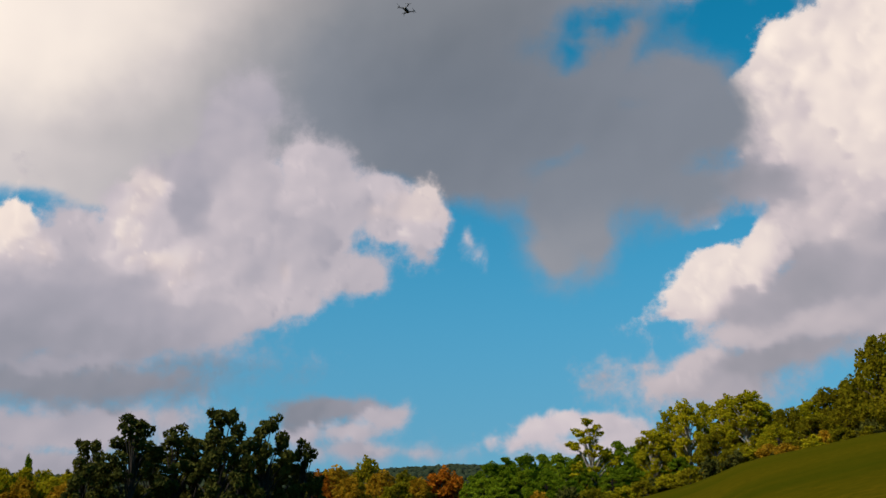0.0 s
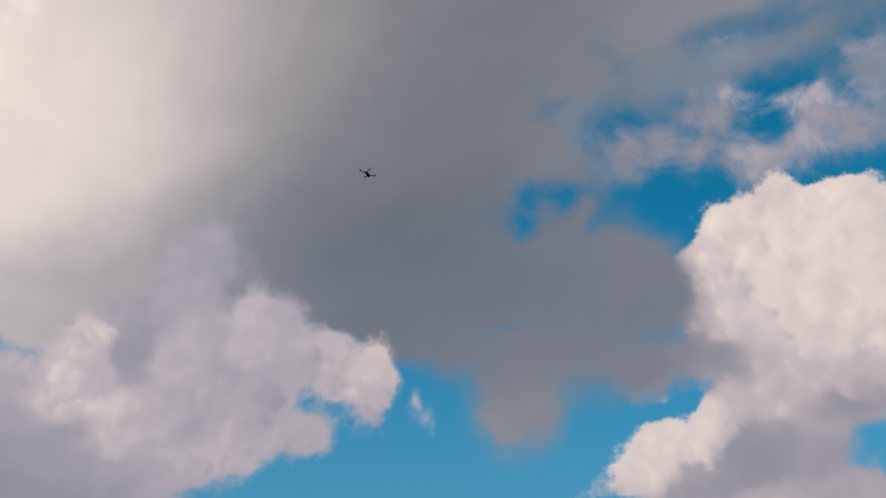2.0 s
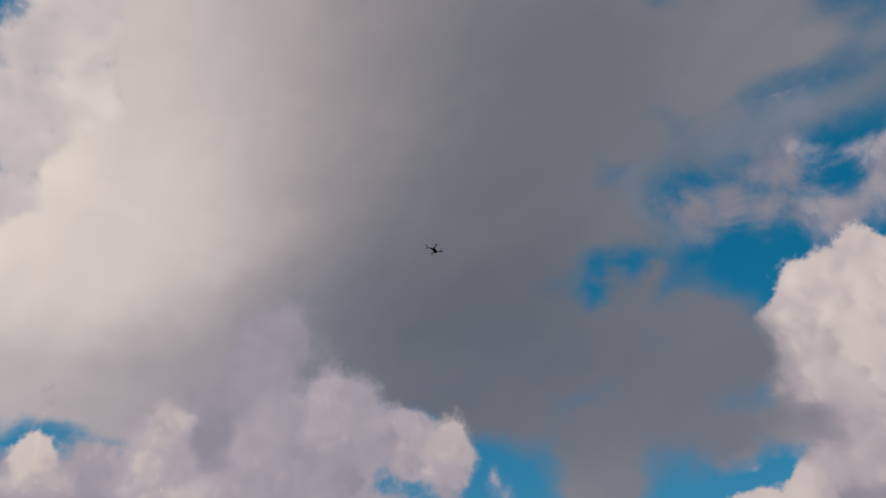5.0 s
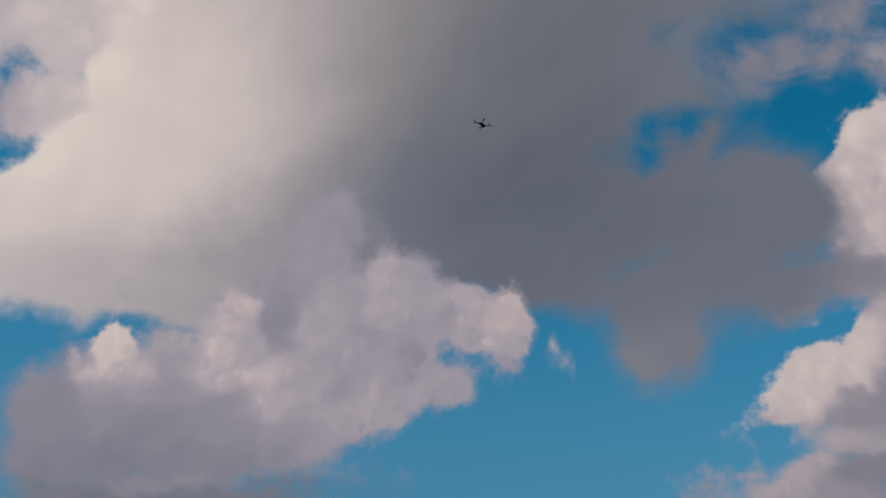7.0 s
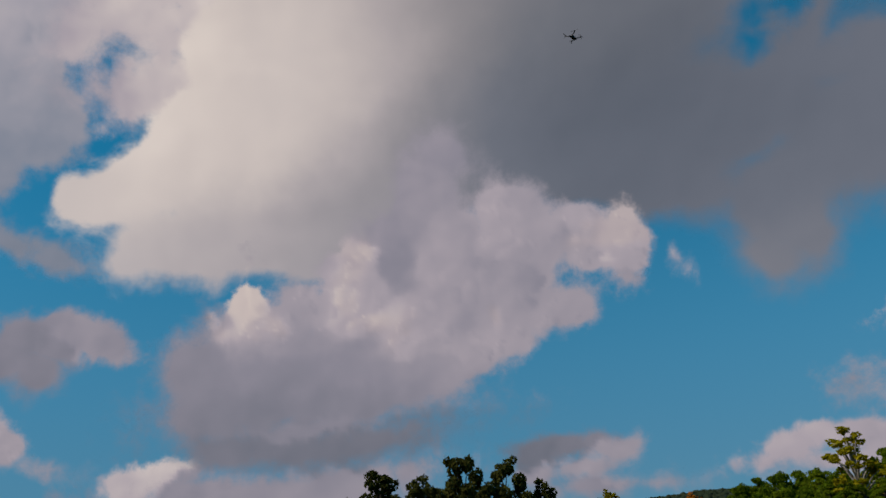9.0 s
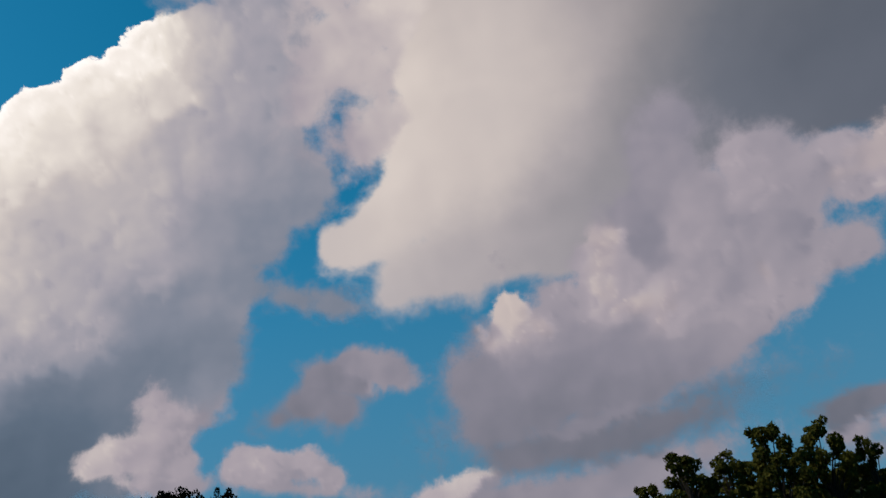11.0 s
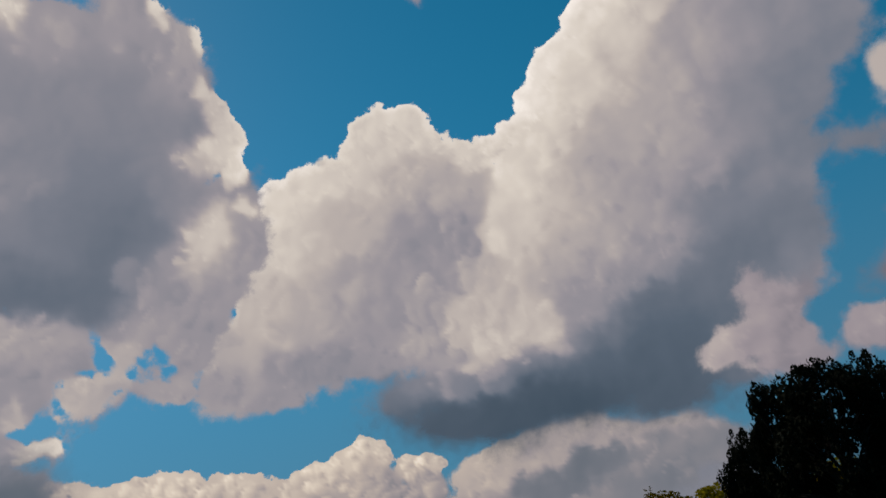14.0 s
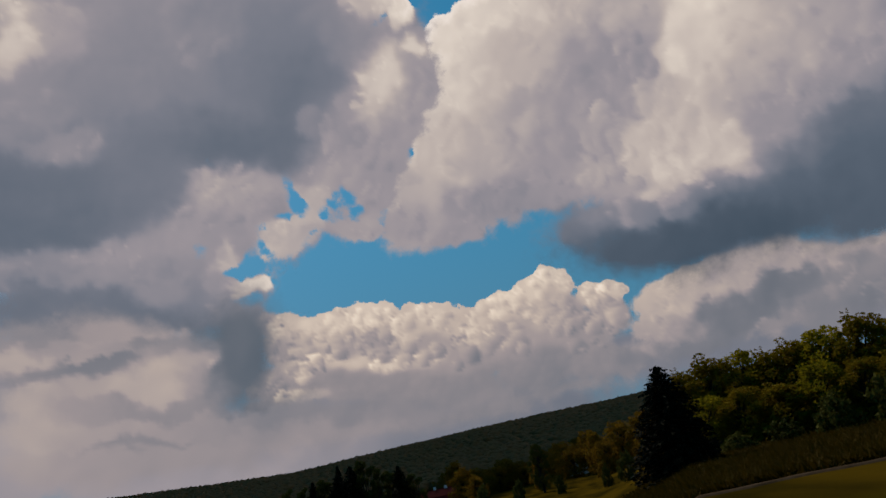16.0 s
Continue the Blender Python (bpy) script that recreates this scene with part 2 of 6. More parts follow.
        fall = {"deck": 0.9, "soft": 1.6, "lace": 1.6, "crisp": 1.7, "mid": 2.0}.get(self.style, 2.6)
        keep = near(AZ, EL, fall, p)[0] > -(rough * 0.9 + 2.6)
        A, E = AZ[keep], EL[keep]
        ways = np.stack([-np.sin(np.radians(A)) * np.cos(np.radians(E)), np.cos(np.radians(A)) * np.cos(np.radians(E)), np.sin(np.radians(E))], -1)
        # push the puffs about, so that none keeps a plain outline
        push = 0.5 * min(1.0, 0.25 + 0.3 * float(np.median(np.minimum(p[:, 2], p[:, 3]))))
        bend = np.array([noise.turbulence_vector(Vector(w * 9), 4, False, noise_basis="PERLIN_ORIGINAL", amplitude_scale=0.55, frequency_scale=2.2)[:2] for w in ways])
        deep, _, swell, misty, warmth = near(A + bend[:, 0] * push * 1.5, E + bend[:, 1] * push * 1.5, fall, every)
        torn = {"knob": 0.25, "deck": 0.5, "crisp": 0.75, "mid": 0.7}.get(self.style, 1.1)
        fray = np.array([noise.turbulence_vector(Vector(w * 16) + Vector((3, 1, 7)), 4, False, noise_basis="PERLIN_ORIGINAL", amplitude_scale=0.6, frequency_scale=2.2)[:2] for w in ways])
        for paz, pel, a, b, turn in self.gaps:
            u, v = (A - paz) * np.cos(np.radians((E + pel) / 2)) + fray[:, 0] * 0.9, E - pel + fray[:, 1] * 0.9
            r = np.hypot((u * math.cos(turn) + v * math.sin(turn)) / a, (v * math.cos(turn) - u * math.sin(turn)) / b)
            deep = np.minimum(deep, (r - 1) * max(min(a, b), 0.45) * 1.5)
        # torn patches of tone laid over broad soft shading, both painted
        at = (A + bend[:, 0] * push * 1.5 + fray[:, 0] * torn, E + bend[:, 1] * push * 1.5 + fray[:, 1] * torn)
        tone = near(*at, fall, every)[1] * 0.7 + near(*at, fall * 0.45, p)[1] * 0.3
        # heads in front of heads: each painted bright towards the sun, dim at its foot
        front = {"knob": 0.8, "crisp": 0.28, "mid": 0.22, "bank": 0.45}.get(self.style, 0.3)
        for paz, pel, a, b, turn, body, _, _, lit, east, north in sorted(self.heads, key=lambda head: -head[1]):
            u, v = (at[0] - paz) * math.cos(radians(pel)), at[1] - pel
            r = np.hypot((u * math.cos(turn) + v * math.sin(turn)) / a, (v * math.cos(turn) - u * math.sin(turn)) / b)
            over = np.nonzero(r < 1)[0]
            rise = np.clip((1 - r[over]) / 0.35, 0, 1)
            rise = front * rise * rise * (3 - 2 * rise)
            side = (u[over] * east + v[over] * north) / min(a, b)
            tone[over] += rise * (body + lit * 1.5 * side - tone[over])
        lumps = np.array([noise.fractal(Vector(w * 20), 1.0, 2.1, 2) for w in ways])
        swell = swell + lumps * 0.22 * np.clip((deep + 1) / 2, 0, 1)
        index = np.full(AZ.shape, -1)
        index[keep] = np.arange(keep.sum())
        verts = ways * (self.distance * (1 - np.radians(swell)))[:, None]
        q = np.stack([index[:-1, :-1], index[1:, :-1], index[1:, 1:], index[:-1, 1:]], -1).reshape(-1, 4)
        q = q[(q >= 0).all(1)]
        me = bpy.data.meshes.new("cloud")
        me.from_pydata(verts.tolist(), [], q.tolist())
        for name, values in (("depth", deep), ("body", tone), ("mist", misty), ("warm", warmth)):
            me.attributes.new(name, "FLOAT", "POINT").data.foreach_set("value", values.astype(np.float32))
        me.polygons.foreach_set("use_smooth", np.ones(len(q), bool))
        me.materials.append(CLOUD_MATS[self.style])
        ob = new("cloud", me)
        ob.location = (0, 0, EYE)
        tagged(ob, self.label, "cloud", kind="structure")
        return ob


c = Cloud("broad dark grey cloud deck with a cream white flank", 3100, "deck")
c.puff(31.6, 28.3, 5.27, 3.99, -15, 0.86, 0.0, 0.6)
c.puff(28.3, 34.9, 5.95, 4.85, -16, 0.84, 0.0, 0.6)
c.puff(27.8, 42.7, 3.55, 5.47, -18, 0.78, 0.9, 0.6)
c.puff(28.7, 49.7, 4.53, 5.16, -21, 0.74, 0.9, 0.6)
c.puff(23.1, 46.4, 4.75, 5.46, -16, 0.64, 0.0, 0.7)
c.puff(21.3, 38.3, 4.48, 4.98, -12, 0.66, 0.0, 0.7)
c.puff(23.5, 30.4, 4.75, 3.42, -32, 0.68, 0.0, 0.5)
c.puff(16.1, 47.5, 4.90, 5.54, -10, 0.52, 0.0, 0.8)
c.puff(14.9, 41.2, 5.02, 5.03, -9, 0.48, 0.0, 0.8)
c.puff(16.7, 34.2, 4.64, 3.91, -29, 0.46, 0.0, 0.7)
c.puff(19.9, 27.5, 4.82, 2.70, -24, 0.46, 0.3, 0.4)
c.puff(27.3, 24.4, 5.10, 2.21, -17, 0.54, 0.4, 0.4)
c.puff(31.9, 22.4, 3.81, 2.46, -13, 0.56, 0.4, 0.3)
c.puff(13.2, 29.8, 4.28, 2.77, -16, 0.28, 0.2, 0.4)
c.puff(8.2, 48.6, 4.60, 5.57, -5, 0.34, 0.0, 1.0)
c.puff(7.6, 41.8, 4.72, 4.69, -4, 0.30, 0.0, 1.0)
c.puff(8.2, 35.8, 4.77, 3.99, -4, 0.22, 0.0, 0.9)
c.puff(0.7, 47.7, 4.64, 5.64, 1, 0.22, 0.0, 1.0)
c.puff(0.7, 40.7, 4.75, 5.11, 1, 0.17, 0.0, 1.0)
c.puff(1.3, 34.4, 4.39, 4.40, 0, 0.12, 0.0, 0.7)
c.puff(-6.9, 48.1, 4.56, 5.56, 6, 0.16, 0.0, 1.0)
c.puff(-5.6, 41.7, 4.29, 4.67, 5, 0.13, 0.0, 0.9)
c.puff(-4.1, 35.4, 4.35, 4.37, 3, 0.12, 0.0, 0.6)
c.puff(-13.2, 48.5, 4.35, 4.45, -9, 0.15, 0.3, 0.9)
c.puff(-11.3, 44.3, 4.11, 3.46, -16, 0.16, 0.7, 0.7)
c.puff(-19.3, 46.4, 4.54, 2.97, -10, 0.20, 1.0, 0.6)
c.puff(-26.3, 47.1, 4.56, 2.51, -5, 0.26, 1.3, 0.4)
c.puff(-7.9, 38.8, 3.12, 3.14, 6, 0.18, 1.0, 0.4)
c.puff(6.8, 29.4, 4.77, 3.18, -3, 0.07, 0.0, 0.1)
c.puff(-0.1, 29.5, 4.78, 3.19, 1, 0.06)
c.puff(-7.1, 30.9, 3.13, 3.16, 4, 0.11, 0.3)
c.puff(3.9, 25.6, 5.14, 2.75, -1, 0.14, 0.4)
c.puff(-3.5, 25.5, 5.09, 3.13, 2, 0.10, 0.3)
c.puff(-10.2, 27.5, 3.82, 3.11, 5, 0.12, 0.3)
c.puff(-14.4, 29.2, 3.35, 1.93, 8, 0.16, 0.4)
c.puff(-18.4, 28.1, 2.86, 2.08, 25, 0.18, 0.4)
c.puff(-14.9, 24.7, 4.39, 3.02, 7, 0.13, 0.4)
c.puff(-20.3, 25.5, 2.44, 2.59, 10, 0.19, 0.5)
c.puff(-10.5, 22.5, 4.51, 2.27, 4, 0.18, 0.6)
c.puff(-18.2, 21.4, 2.80, 1.82, 7, 0.22, 0.6)
c.puff(11.0, 26.0, 4.29, 2.35, -14, 0.22, 0.5, 0.1)
c.puff(17.2, 24.3, 4.88, 2.29, -7, 0.36, 0.6, 0.2)
c.puff(0.5, 56.0, 16.79, 5.13, 1, 0.26, 0.0, 0.8)
c.puff(-28.6, 52.2, 7.98, 3.66, 14, 0.22, 0.6, 0.6)
c.puff(27.4, 56.0, 8.83, 3.86, -21, 0.70, 0.0, 0.6)
c.core(10.7, 40.8, 14.42, 14.59, -5)
c.core(-4.8, 31.8, 9.76, 8.69, 3)
c.puff(-9.1, 20.4, 2.74, 2.49, 8, 0.22, 0.6)
c.puff(-8.0, 17.8, 1.54, 1.83, 7, 0.28, 0.6)
c.puff(-11.1, 19.1, 1.61, 2.08, 9, 0.26, 0.7)
c.puff(-15.3, 22.4, 2.73, 2.03, 12, 0.20, 0.7)
c.puff(-17.9, 25.6, 1.99, 2.89, 14, 0.20, 0.5)
c.puff(-5.0, 22.5, 3.04, 1.75, 17, 0.16, 0.7)
c.puff(-0.1, 24.1, 3.52, 1.98, 5, 0.14, 0.6)
c.puff(40.9, 24.2, 2.69, 1.64, -16, 0.78, 0.1, 0.4)
c.puff(37.4, 25.3, 3.14, 2.28, -20, 0.84, 0.1, 0.5)
c.puff(33.6, 27.1, 2.78, 2.76, -23, 0.84, 0.2, 0.5)
c.puff(28.3, 31.2, 2.37, 4.27, 9, 0.78, 1.1, 0.4)
c.puff(28.2, 26.8, 4.38, 4.36, -10, 0.86, 0.0, 0.6)
c.puff(36.1, 21.4, 2.95, 2.07, 7, 0.70, 0.3, 0.2)
c.puff(31.9, 21.1, 3.79, 2.08, -2, 0.62, 0.4, 0.3)
c.puff(26.6, 21.5, 3.80, 1.92, -15, 0.56, 0.5, 0.3)
c.puff(37.9, 20.2, 1.33, 1.11, 6, 0.66, 0.4, 0.1)
c.puff(24.9, 35.8, 2.32, 4.11, 11, 0.76, 0.8, 0.4)
c.puff(22.5, 33.8, 3.88, 4.54, 12, 0.80, 0.0, 0.6)
c.core(30.2, 25.9, 5.17, 4.76, -11)
c.puff(23.0, 21.9, 3.18, 2.20, 1, 0.46, 0.5, 0.2)
c.puff(20.3, 24.2, 3.15, 2.38, 3, 0.48, 0.3, 0.4)
c.puff(24.6, 20.6, 2.40, 1.40, -9, 0.48, 0.6, 0.1)
c.puff(24.5, 23.1, 3.02, 1.75, -15, 0.46, 0.6, 0.2)
c.puff(20.8, 24.5, 2.71, 1.97, -13, 0.38, 0.5, 0.2)
c.puff(-12.0, 36.4, 1.72, 2.35, -2, 0.22, 1.3, 0.2)
c.puff(-10.2, 33.8, 1.55, 1.97, 7, 0.18, 1.0, 0.1)
c.puff(-14.8, 41.1, 2.96, 1.92, -15, 0.22, 1.3, 0.3)
c.puff(-22.6, 43.9, 3.77, 1.85, -9, 0.26, 1.4, 0.2)
c.puff(-30.1, 44.5, 3.46, 1.77, -4, 0.28, 1.5, 0.1)
c.gap(-10.2, 31.5, 0.78, 0.70, -24)
c.gap(-11.2, 32.5, 1.00, 0.47, -24)
c.gap(-13.3, 33.3, 1.90, 0.50, -17)
c.build()
c = Cloud("thin torn lilac cloud with blue gaps", 3350, "lace")
c.puff(41.4, 37.6, 2.20, 1.46, 1, 0.65, 0.8)
c.puff(37.5, 38.2, 2.61, 1.46, 3, 0.71, 0.7)
c.puff(33.7, 37.9, 2.65, 1.84, 6, 0.75, 0.6)
c.puff(36.2, 34.4, 1.91, 1.89, 5, 0.71, 0.8)
c.puff(34.7, 31.6, 2.33, 1.24, 6, 0.75, 0.7)
c.puff(40.3, 35.0, 1.50, 1.49, 2, 0.61, 1)
c.puff(38.4, 31.5, 1.53, 0.85, 4, 0.65, 0.9)
c.puff(32.1, 33.3, 1.95, 2.30, 7, 0.81, 0.6)
c.puff(29.0, 37.1, 1.92, 2.97, 9, 0.85, 0.6)
c.gap(31.7, 35.9, 0.77, 0.56, -12)
c.gap(40.0, 33.1, 0.57, 0.83, 3)
c.puff(41.0, 34.3, 2.81, 1.69, -17, 0.63, 1)
c.puff(36.6, 36.0, 2.98, 1.73, -15, 0.73, 0.7)
c.puff(37.6, 31.1, 1.97, 1.42, -14, 0.67, 0.8)
c.puff(40.4, 31.9, 1.89, 1.21, -16, 0.55, 1.2)
c.puff(32.8, 36.1, 2.07, 2.13, -13, 0.81, 0.6)
c.gap(33.9, 34.9, 0.91, 0.42, -28)
c.puff(39.1, 41.9, 2.20, 2.04, -27, 0.71, 0.9)
c.puff(38.1, 37.0, 1.88, 2.09, -24, 0.75, 0.8)
c.puff(37.0, 32.5, 1.56, 1.76, -21, 0.70, 0.9)
c.puff(34.3, 29.5, 1.60, 2.14, -18, 0.85, 0.6)
c.puff(33.4, 39.3, 1.67, 2.86, -21, 0.87, 0.6)
c.puff(37.9, 46.9, 3.86, 2.33, -28, 0.75, 0.7)
c.gap(34.1, 34.5, 0.85, 0.50, -20)
c.puff(34.8, 38.2, 2.29, 1.86, 20, 0.73, 0.6)
c.puff(34.3, 34.5, 2.31, 1.90, 19, 0.75, 0.6)
c.puff(31.2, 37.1, 1.88, 2.21, 22, 0.81, 0.6)
c.puff(37.6, 38.9, 1.92, 1.49, 18, 0.71, 0.7)
c.puff(37.0, 32.4, 1.95, 0.97, 18, 0.69, 0.7)
c.puff(39.8, 35.5, 1.57, 1.54, 16, 0.65, 0.9)
c.gap(31.8, 36.3, 0.68, 0.82, 21)
c.gap(42.4, 38.5, 0.86, 0.68, 15)
c.gap(39.4, 33.8, 1.17, 0.55, -4)
c.puff(36.5, 43.7, 3.70, 2.67, -29, 0.76, 0.5)
c.puff(32.7, 48.2, 3.90, 2.68, -28, 0.74, 0.5)
c.build()
c = Cloud("lumpy lilac cumulus with pale sunlit heads and a grey base", 2750, "mid")
c.puff(32.8, 12.9, 2.46, 2.13, -5, 0.38, 0.3)
c.puff(28.6, 12.7, 3.81, 2.55, -4, 0.38, 0.2)
c.puff(23.8, 12.8, 4.01, 2.61, -3, 0.39)
c.puff(19.2, 12.2, 3.02, 2.26, -2, 0.43, 0.3)
c.puff(32.7, 10.4, 2.59, 1.57, -4, 0.32, 0.5)
c.puff(28.3, 10.5, 4.13, 1.25, -3, 0.30, 0.4)
c.puff(22.9, 10.6, 4.74, 0.92, -2, 0.32, 0.4)
c.puff(24.2, 9.3, 3.58, 0.40, -2, 0.38, 0.5)
c.puff(26.2, 7.9, 4.87, 0.99, -2, 0.23, 0.6)
c.puff(20.8, 8.1, 4.03, 1.01, -1, 0.23, 0.7)
c.puff(31.0, 7.8, 1.97, 1.03, -3, 0.27, 0.6)
c.puff(29.6, 16.8, 0.84, 1.19, -6, 0.76, 0.0, 0.6)
c.puff(29.6, 18.0, 0.17, 0.75, -6, 0.80, 0.0, 0.6)
c.puff(29.4, 15.4, 1.46, 0.66, -5, 0.73, 0.0, 0.6)
c.puff(31.0, 15.2, 0.75, 0.47, -6, 0.70, 0.1, 0.6)
c.puff(32.2, 16.0, 0.20, 0.44, -6, 0.61, 0.0, 0.6)
c.puff(27.6, 16.0, 0.64, 0.82, -5, 0.64, 0.0, 0.6)
c.puff(26.1, 17.1, 1.27, 1.32, -5, 0.50, 0.3)
c.puff(26.4, 18.3, 0.73, 0.68, -5, 0.49, 0.3)
c.puff(24.1, 16.9, 1.04, 1.26, -4, 0.57, 0.2)
c.puff(25.6, 14.7, 2.17, 1.12, -4, 0.45, 0.3)
c.puff(22.0, 19.6, 0.91, 1.78, 6, 0.69, 0.0, 0.6)
c.puff(21.0, 21.3, 0.50, 0.74, -4, 0.73, 0.0, 0.6)
c.puff(22.6, 17.4, 0.83, 1.38, -4, 0.72, 0.1, 0.6)
c.puff(20.7, 16.0, 1.44, 0.58, -3, 0.69, 0.0, 0.6)
c.puff(18.3, 15.7, 0.78, 1.60, 28, 0.68, 0.2, 0.6)
c.puff(16.4, 14.2, 1.16, 0.77, -1, 0.56)
c.puff(18.5, 19.8, 1.47, 1.77, -3, 0.37, 0.3)
c.puff(19.1, 22.3, 1.94, 1.58, -4, 0.44, 0.8)
c.puff(15.9, 24.8, 2.36, 2.38, -3, 0.47, 0.9)
c.puff(14.2, 27.7, 1.78, 1.79, -2, 0.44, 1)
c.puff(17.1, 22.8, 1.96, 1.98, -3, 0.47, 0.7)
c.puff(15.5, 17.7, 2.74, 2.75, -2, 0.50, 0.3)
c.puff(13.5, 20.1, 2.77, 2.78, -1, 0.50, 0.3)
c.puff(13.8, 14.6, 2.74, 1.75, -1, 0.51, 0.2)
c.puff(10.6, 18.2, 2.78, 2.77, -0, 0.50, 0.2)
c.puff(11.3, 14.3, 2.16, 1.17, -0, 0.53, 0.2)
c.puff(7.9, 16.4, 2.38, 1.65, 1, 0.50)
c.puff(5.8, 16.0, 1.03, 1.10, 1, 0.49, 0.1)
c.puff(13.7, 12.8, 0.70, 0.69, -1, 0.50, 0.2)
c.puff(16.9, 12.3, 2.30, 1.52, -1, 0.46, 0.3)
c.puff(10.8, 22.8, 1.20, 1.80, -0, 0.56, 0.6)
c.puff(10.2, 23.8, 0.88, 1.04, -0, 0.59, 0.6)
c.puff(8.4, 23.8, 1.12, 1.12, 0, 0.49, 0.8)
c.puff(8.0, 21.0, 2.24, 2.24, 1, 0.50, 0.2)
c.puff(4.6, 21.7, 1.44, 1.44, 2, 0.57, 0.3)
c.puff(2.9, 20.6, 2.07, 1.11, 2, 0.62, 0.2, 0.6)
c.puff(0.9, 21.2, 0.79, 1.19, 3, 0.62, 0.1, 0.6)
c.puff(1.3, 19.2, 1.11, 1.11, 3, 0.54, 0.2)
c.puff(3.8, 19.4, 1.35, 0.79, 2, 0.54, 0.3)
c.puff(1.6, 17.4, 0.55, 0.47, 3, 0.47, 0.6)
c.puff(11.6, 16.4, 0.36, 0.79, -0, 0.61, 0.2, 0.6)
c.core(23.2, 13.5, 8.07, 2.63, -3)
c.core(11.8, 18.6, 4.36, 3.56, -1)
c.core(4.2, 20.7, 1.99, 1.20, 2)
c.puff(27.1, 4.8, 5.75, 1.11, -0, 0.44, 0.7)
c.puff(22.2, 5.8, 4.59, 0.82, -2, 0.44, 0.7)
c.core(19.7, 19.1, 2.69, 2.73, -3)
c.puff(29.1, 15.1, 2.23, 1.25, -5, 0.57, 0.2)
c.puff(21.8, 17.8, 1.96, 2.55, -4, 0.57, 0.2)
c.puff(17.6, 15.3, 1.77, 1.78, -2, 0.56, 0.2)
c.billow(5, 6, 0.08, 0.50)
c.build()
c = Cloud("small pale cloud bank low over the trees", 3900, "low")
c.puff(34.7, 6.3, 1.8, 0.7, -17, 0.75)
c.puff(36.7, 5.7, 1.4, 0.9, 8, 0.67)
c.puff(33.1, 6.7, 0.5, 0.3, 8, 0.73)
c.puff(31.7, 5.0, 3.5, 0.9, 8, 0.41, 0.4)
c.puff(27.9, 4.6, 4.6, 0.7, 1, 0.41, 0.5)
c.puff(23.1, 5.4, 3.8, 0.4, -4, 0.53, 0.5)
c.puff(25.1, 4.9, 3.8, 0.6, -1, 0.45, 0.6)
c.puff(27.4, 2.8, 9.5, 1.1, 8, 0.36)
c.build()
c = Cloud("small pink and grey cloud above the horizon", 4000, "low")
c.puff(9.4, 6.5, 1.52, 0.84, -11, 0.20, 0.3)
c.puff(7.3, 6.8, 1.86, 1.00, -1, 0.24, 0.3)
c.puff(5.3, 7.0, 1.17, 0.69, -1, 0.30, 0.3)
c.puff(3.7, 6.2, 1.48, 0.69, -0, 0.48, 0.3)
c.puff(6.4, 5.2, 2.32, 0.61, -1, 0.50, 0.4)
c.puff(9.9, 5.0, 1.52, 0.60, -1, 0.46, 0.5)
c.puff(2.5, 3.9, 2.33, 0.38, -0, 0.46, 0.6)
c.puff(6.4, 3.9, 2.69, 0.45, -0, 0.42, 0.6)
c.build()
c = Cloud("small pink cloud bank above the horizon", 4000, "low")
c.puff(-6.9, 5.4, 2.13, 0.91, -9, 0.60, 0.2)
c.puff(-8.8, 6.1, 1.84, 0.84, 1, 0.63, 0.2)
c.puff(-10.8, 5.9, 1.82, 0.83, 1, 0.58, 0.3)
c.puff(-12.2, 4.6, 1.49, 0.93, 1, 0.52, 0.4)
c.puff(-5.3, 4.6, 1.16, 0.30, -4, 0.56, 0.4)
c.puff(-9.5, 4.2, 3.03, 0.67, 1, 0.54, 0.5)
c.build()
c = Cloud("towering bright white cumulus with grey lower folds", 3500, "mid")
c.puff(-30.6, 29.5, 1.67, 1.83, 13, 0.73, 0.0, 0.4)
c.puff(-32.9, 29.4, 1.94, 1.59, 14, 0.76, 0.0, 0.4)
c.puff(-34.9, 28.0, 1.87, 2.12, 15, 0.75, 0.0, 0.4)
c.puff(-26.9, 29.0, 1.82, 1.72, 11, 0.73, 0.0, 0.4)
c.puff(-25.3, 28.3, 1.07, 1.36, 10, 0.67, 0.1, 0.4)
c.puff(-29.1, 26.8, 3.37, 2.57, 11, 0.75, 0.0, 0.4)
c.puff(-32.6, 25.7, 2.88, 2.85, 12, 0.76, 0.0, 0.4)
c.puff(-25.1, 26.3, 1.95, 1.69, 9, 0.65, 0.1, 0.4)
c.puff(-21.7, 25.0, 1.53, 0.68, 12, 0.60, 0.1, 0.4)
c.puff(-23.3, 23.5, 1.77, 0.98, 28, 0.60, 0.3, 0.4)
c.puff(-26.4, 23.4, 2.75, 2.20, 8, 0.65, 0.1, 0.4)
c.puff(-30.6, 22.1, 3.56, 2.49, 10, 0.73, 0.0, 0.4)
c.puff(-27.6, 20.0, 3.00, 1.78, 7, 0.60, 0.4, 0.4)
c.puff(-31.9, 19.1, 2.18, 2.07, 9, 0.55, 0.3, 0.4)
c.puff(-34.1, 23.3, 2.47, 3.49, 12, 0.73, 0.0, 0.4)
c.puff(-37.0, 24.1, 3.24, 5.12, 14, 0.71, 0.0, 0.4)
c.puff(-37.4, 19.2, 3.39, 3.95, 11, 0.55, 0.2, 0.4)
c.puff(-22.2, 21.3, 2.32, 1.33, 6, 0.26, 0.6, 0.4)
c.puff(-19.2, 19.9, 1.53, 0.82, 4, 0.34, 0.8, 0.4)
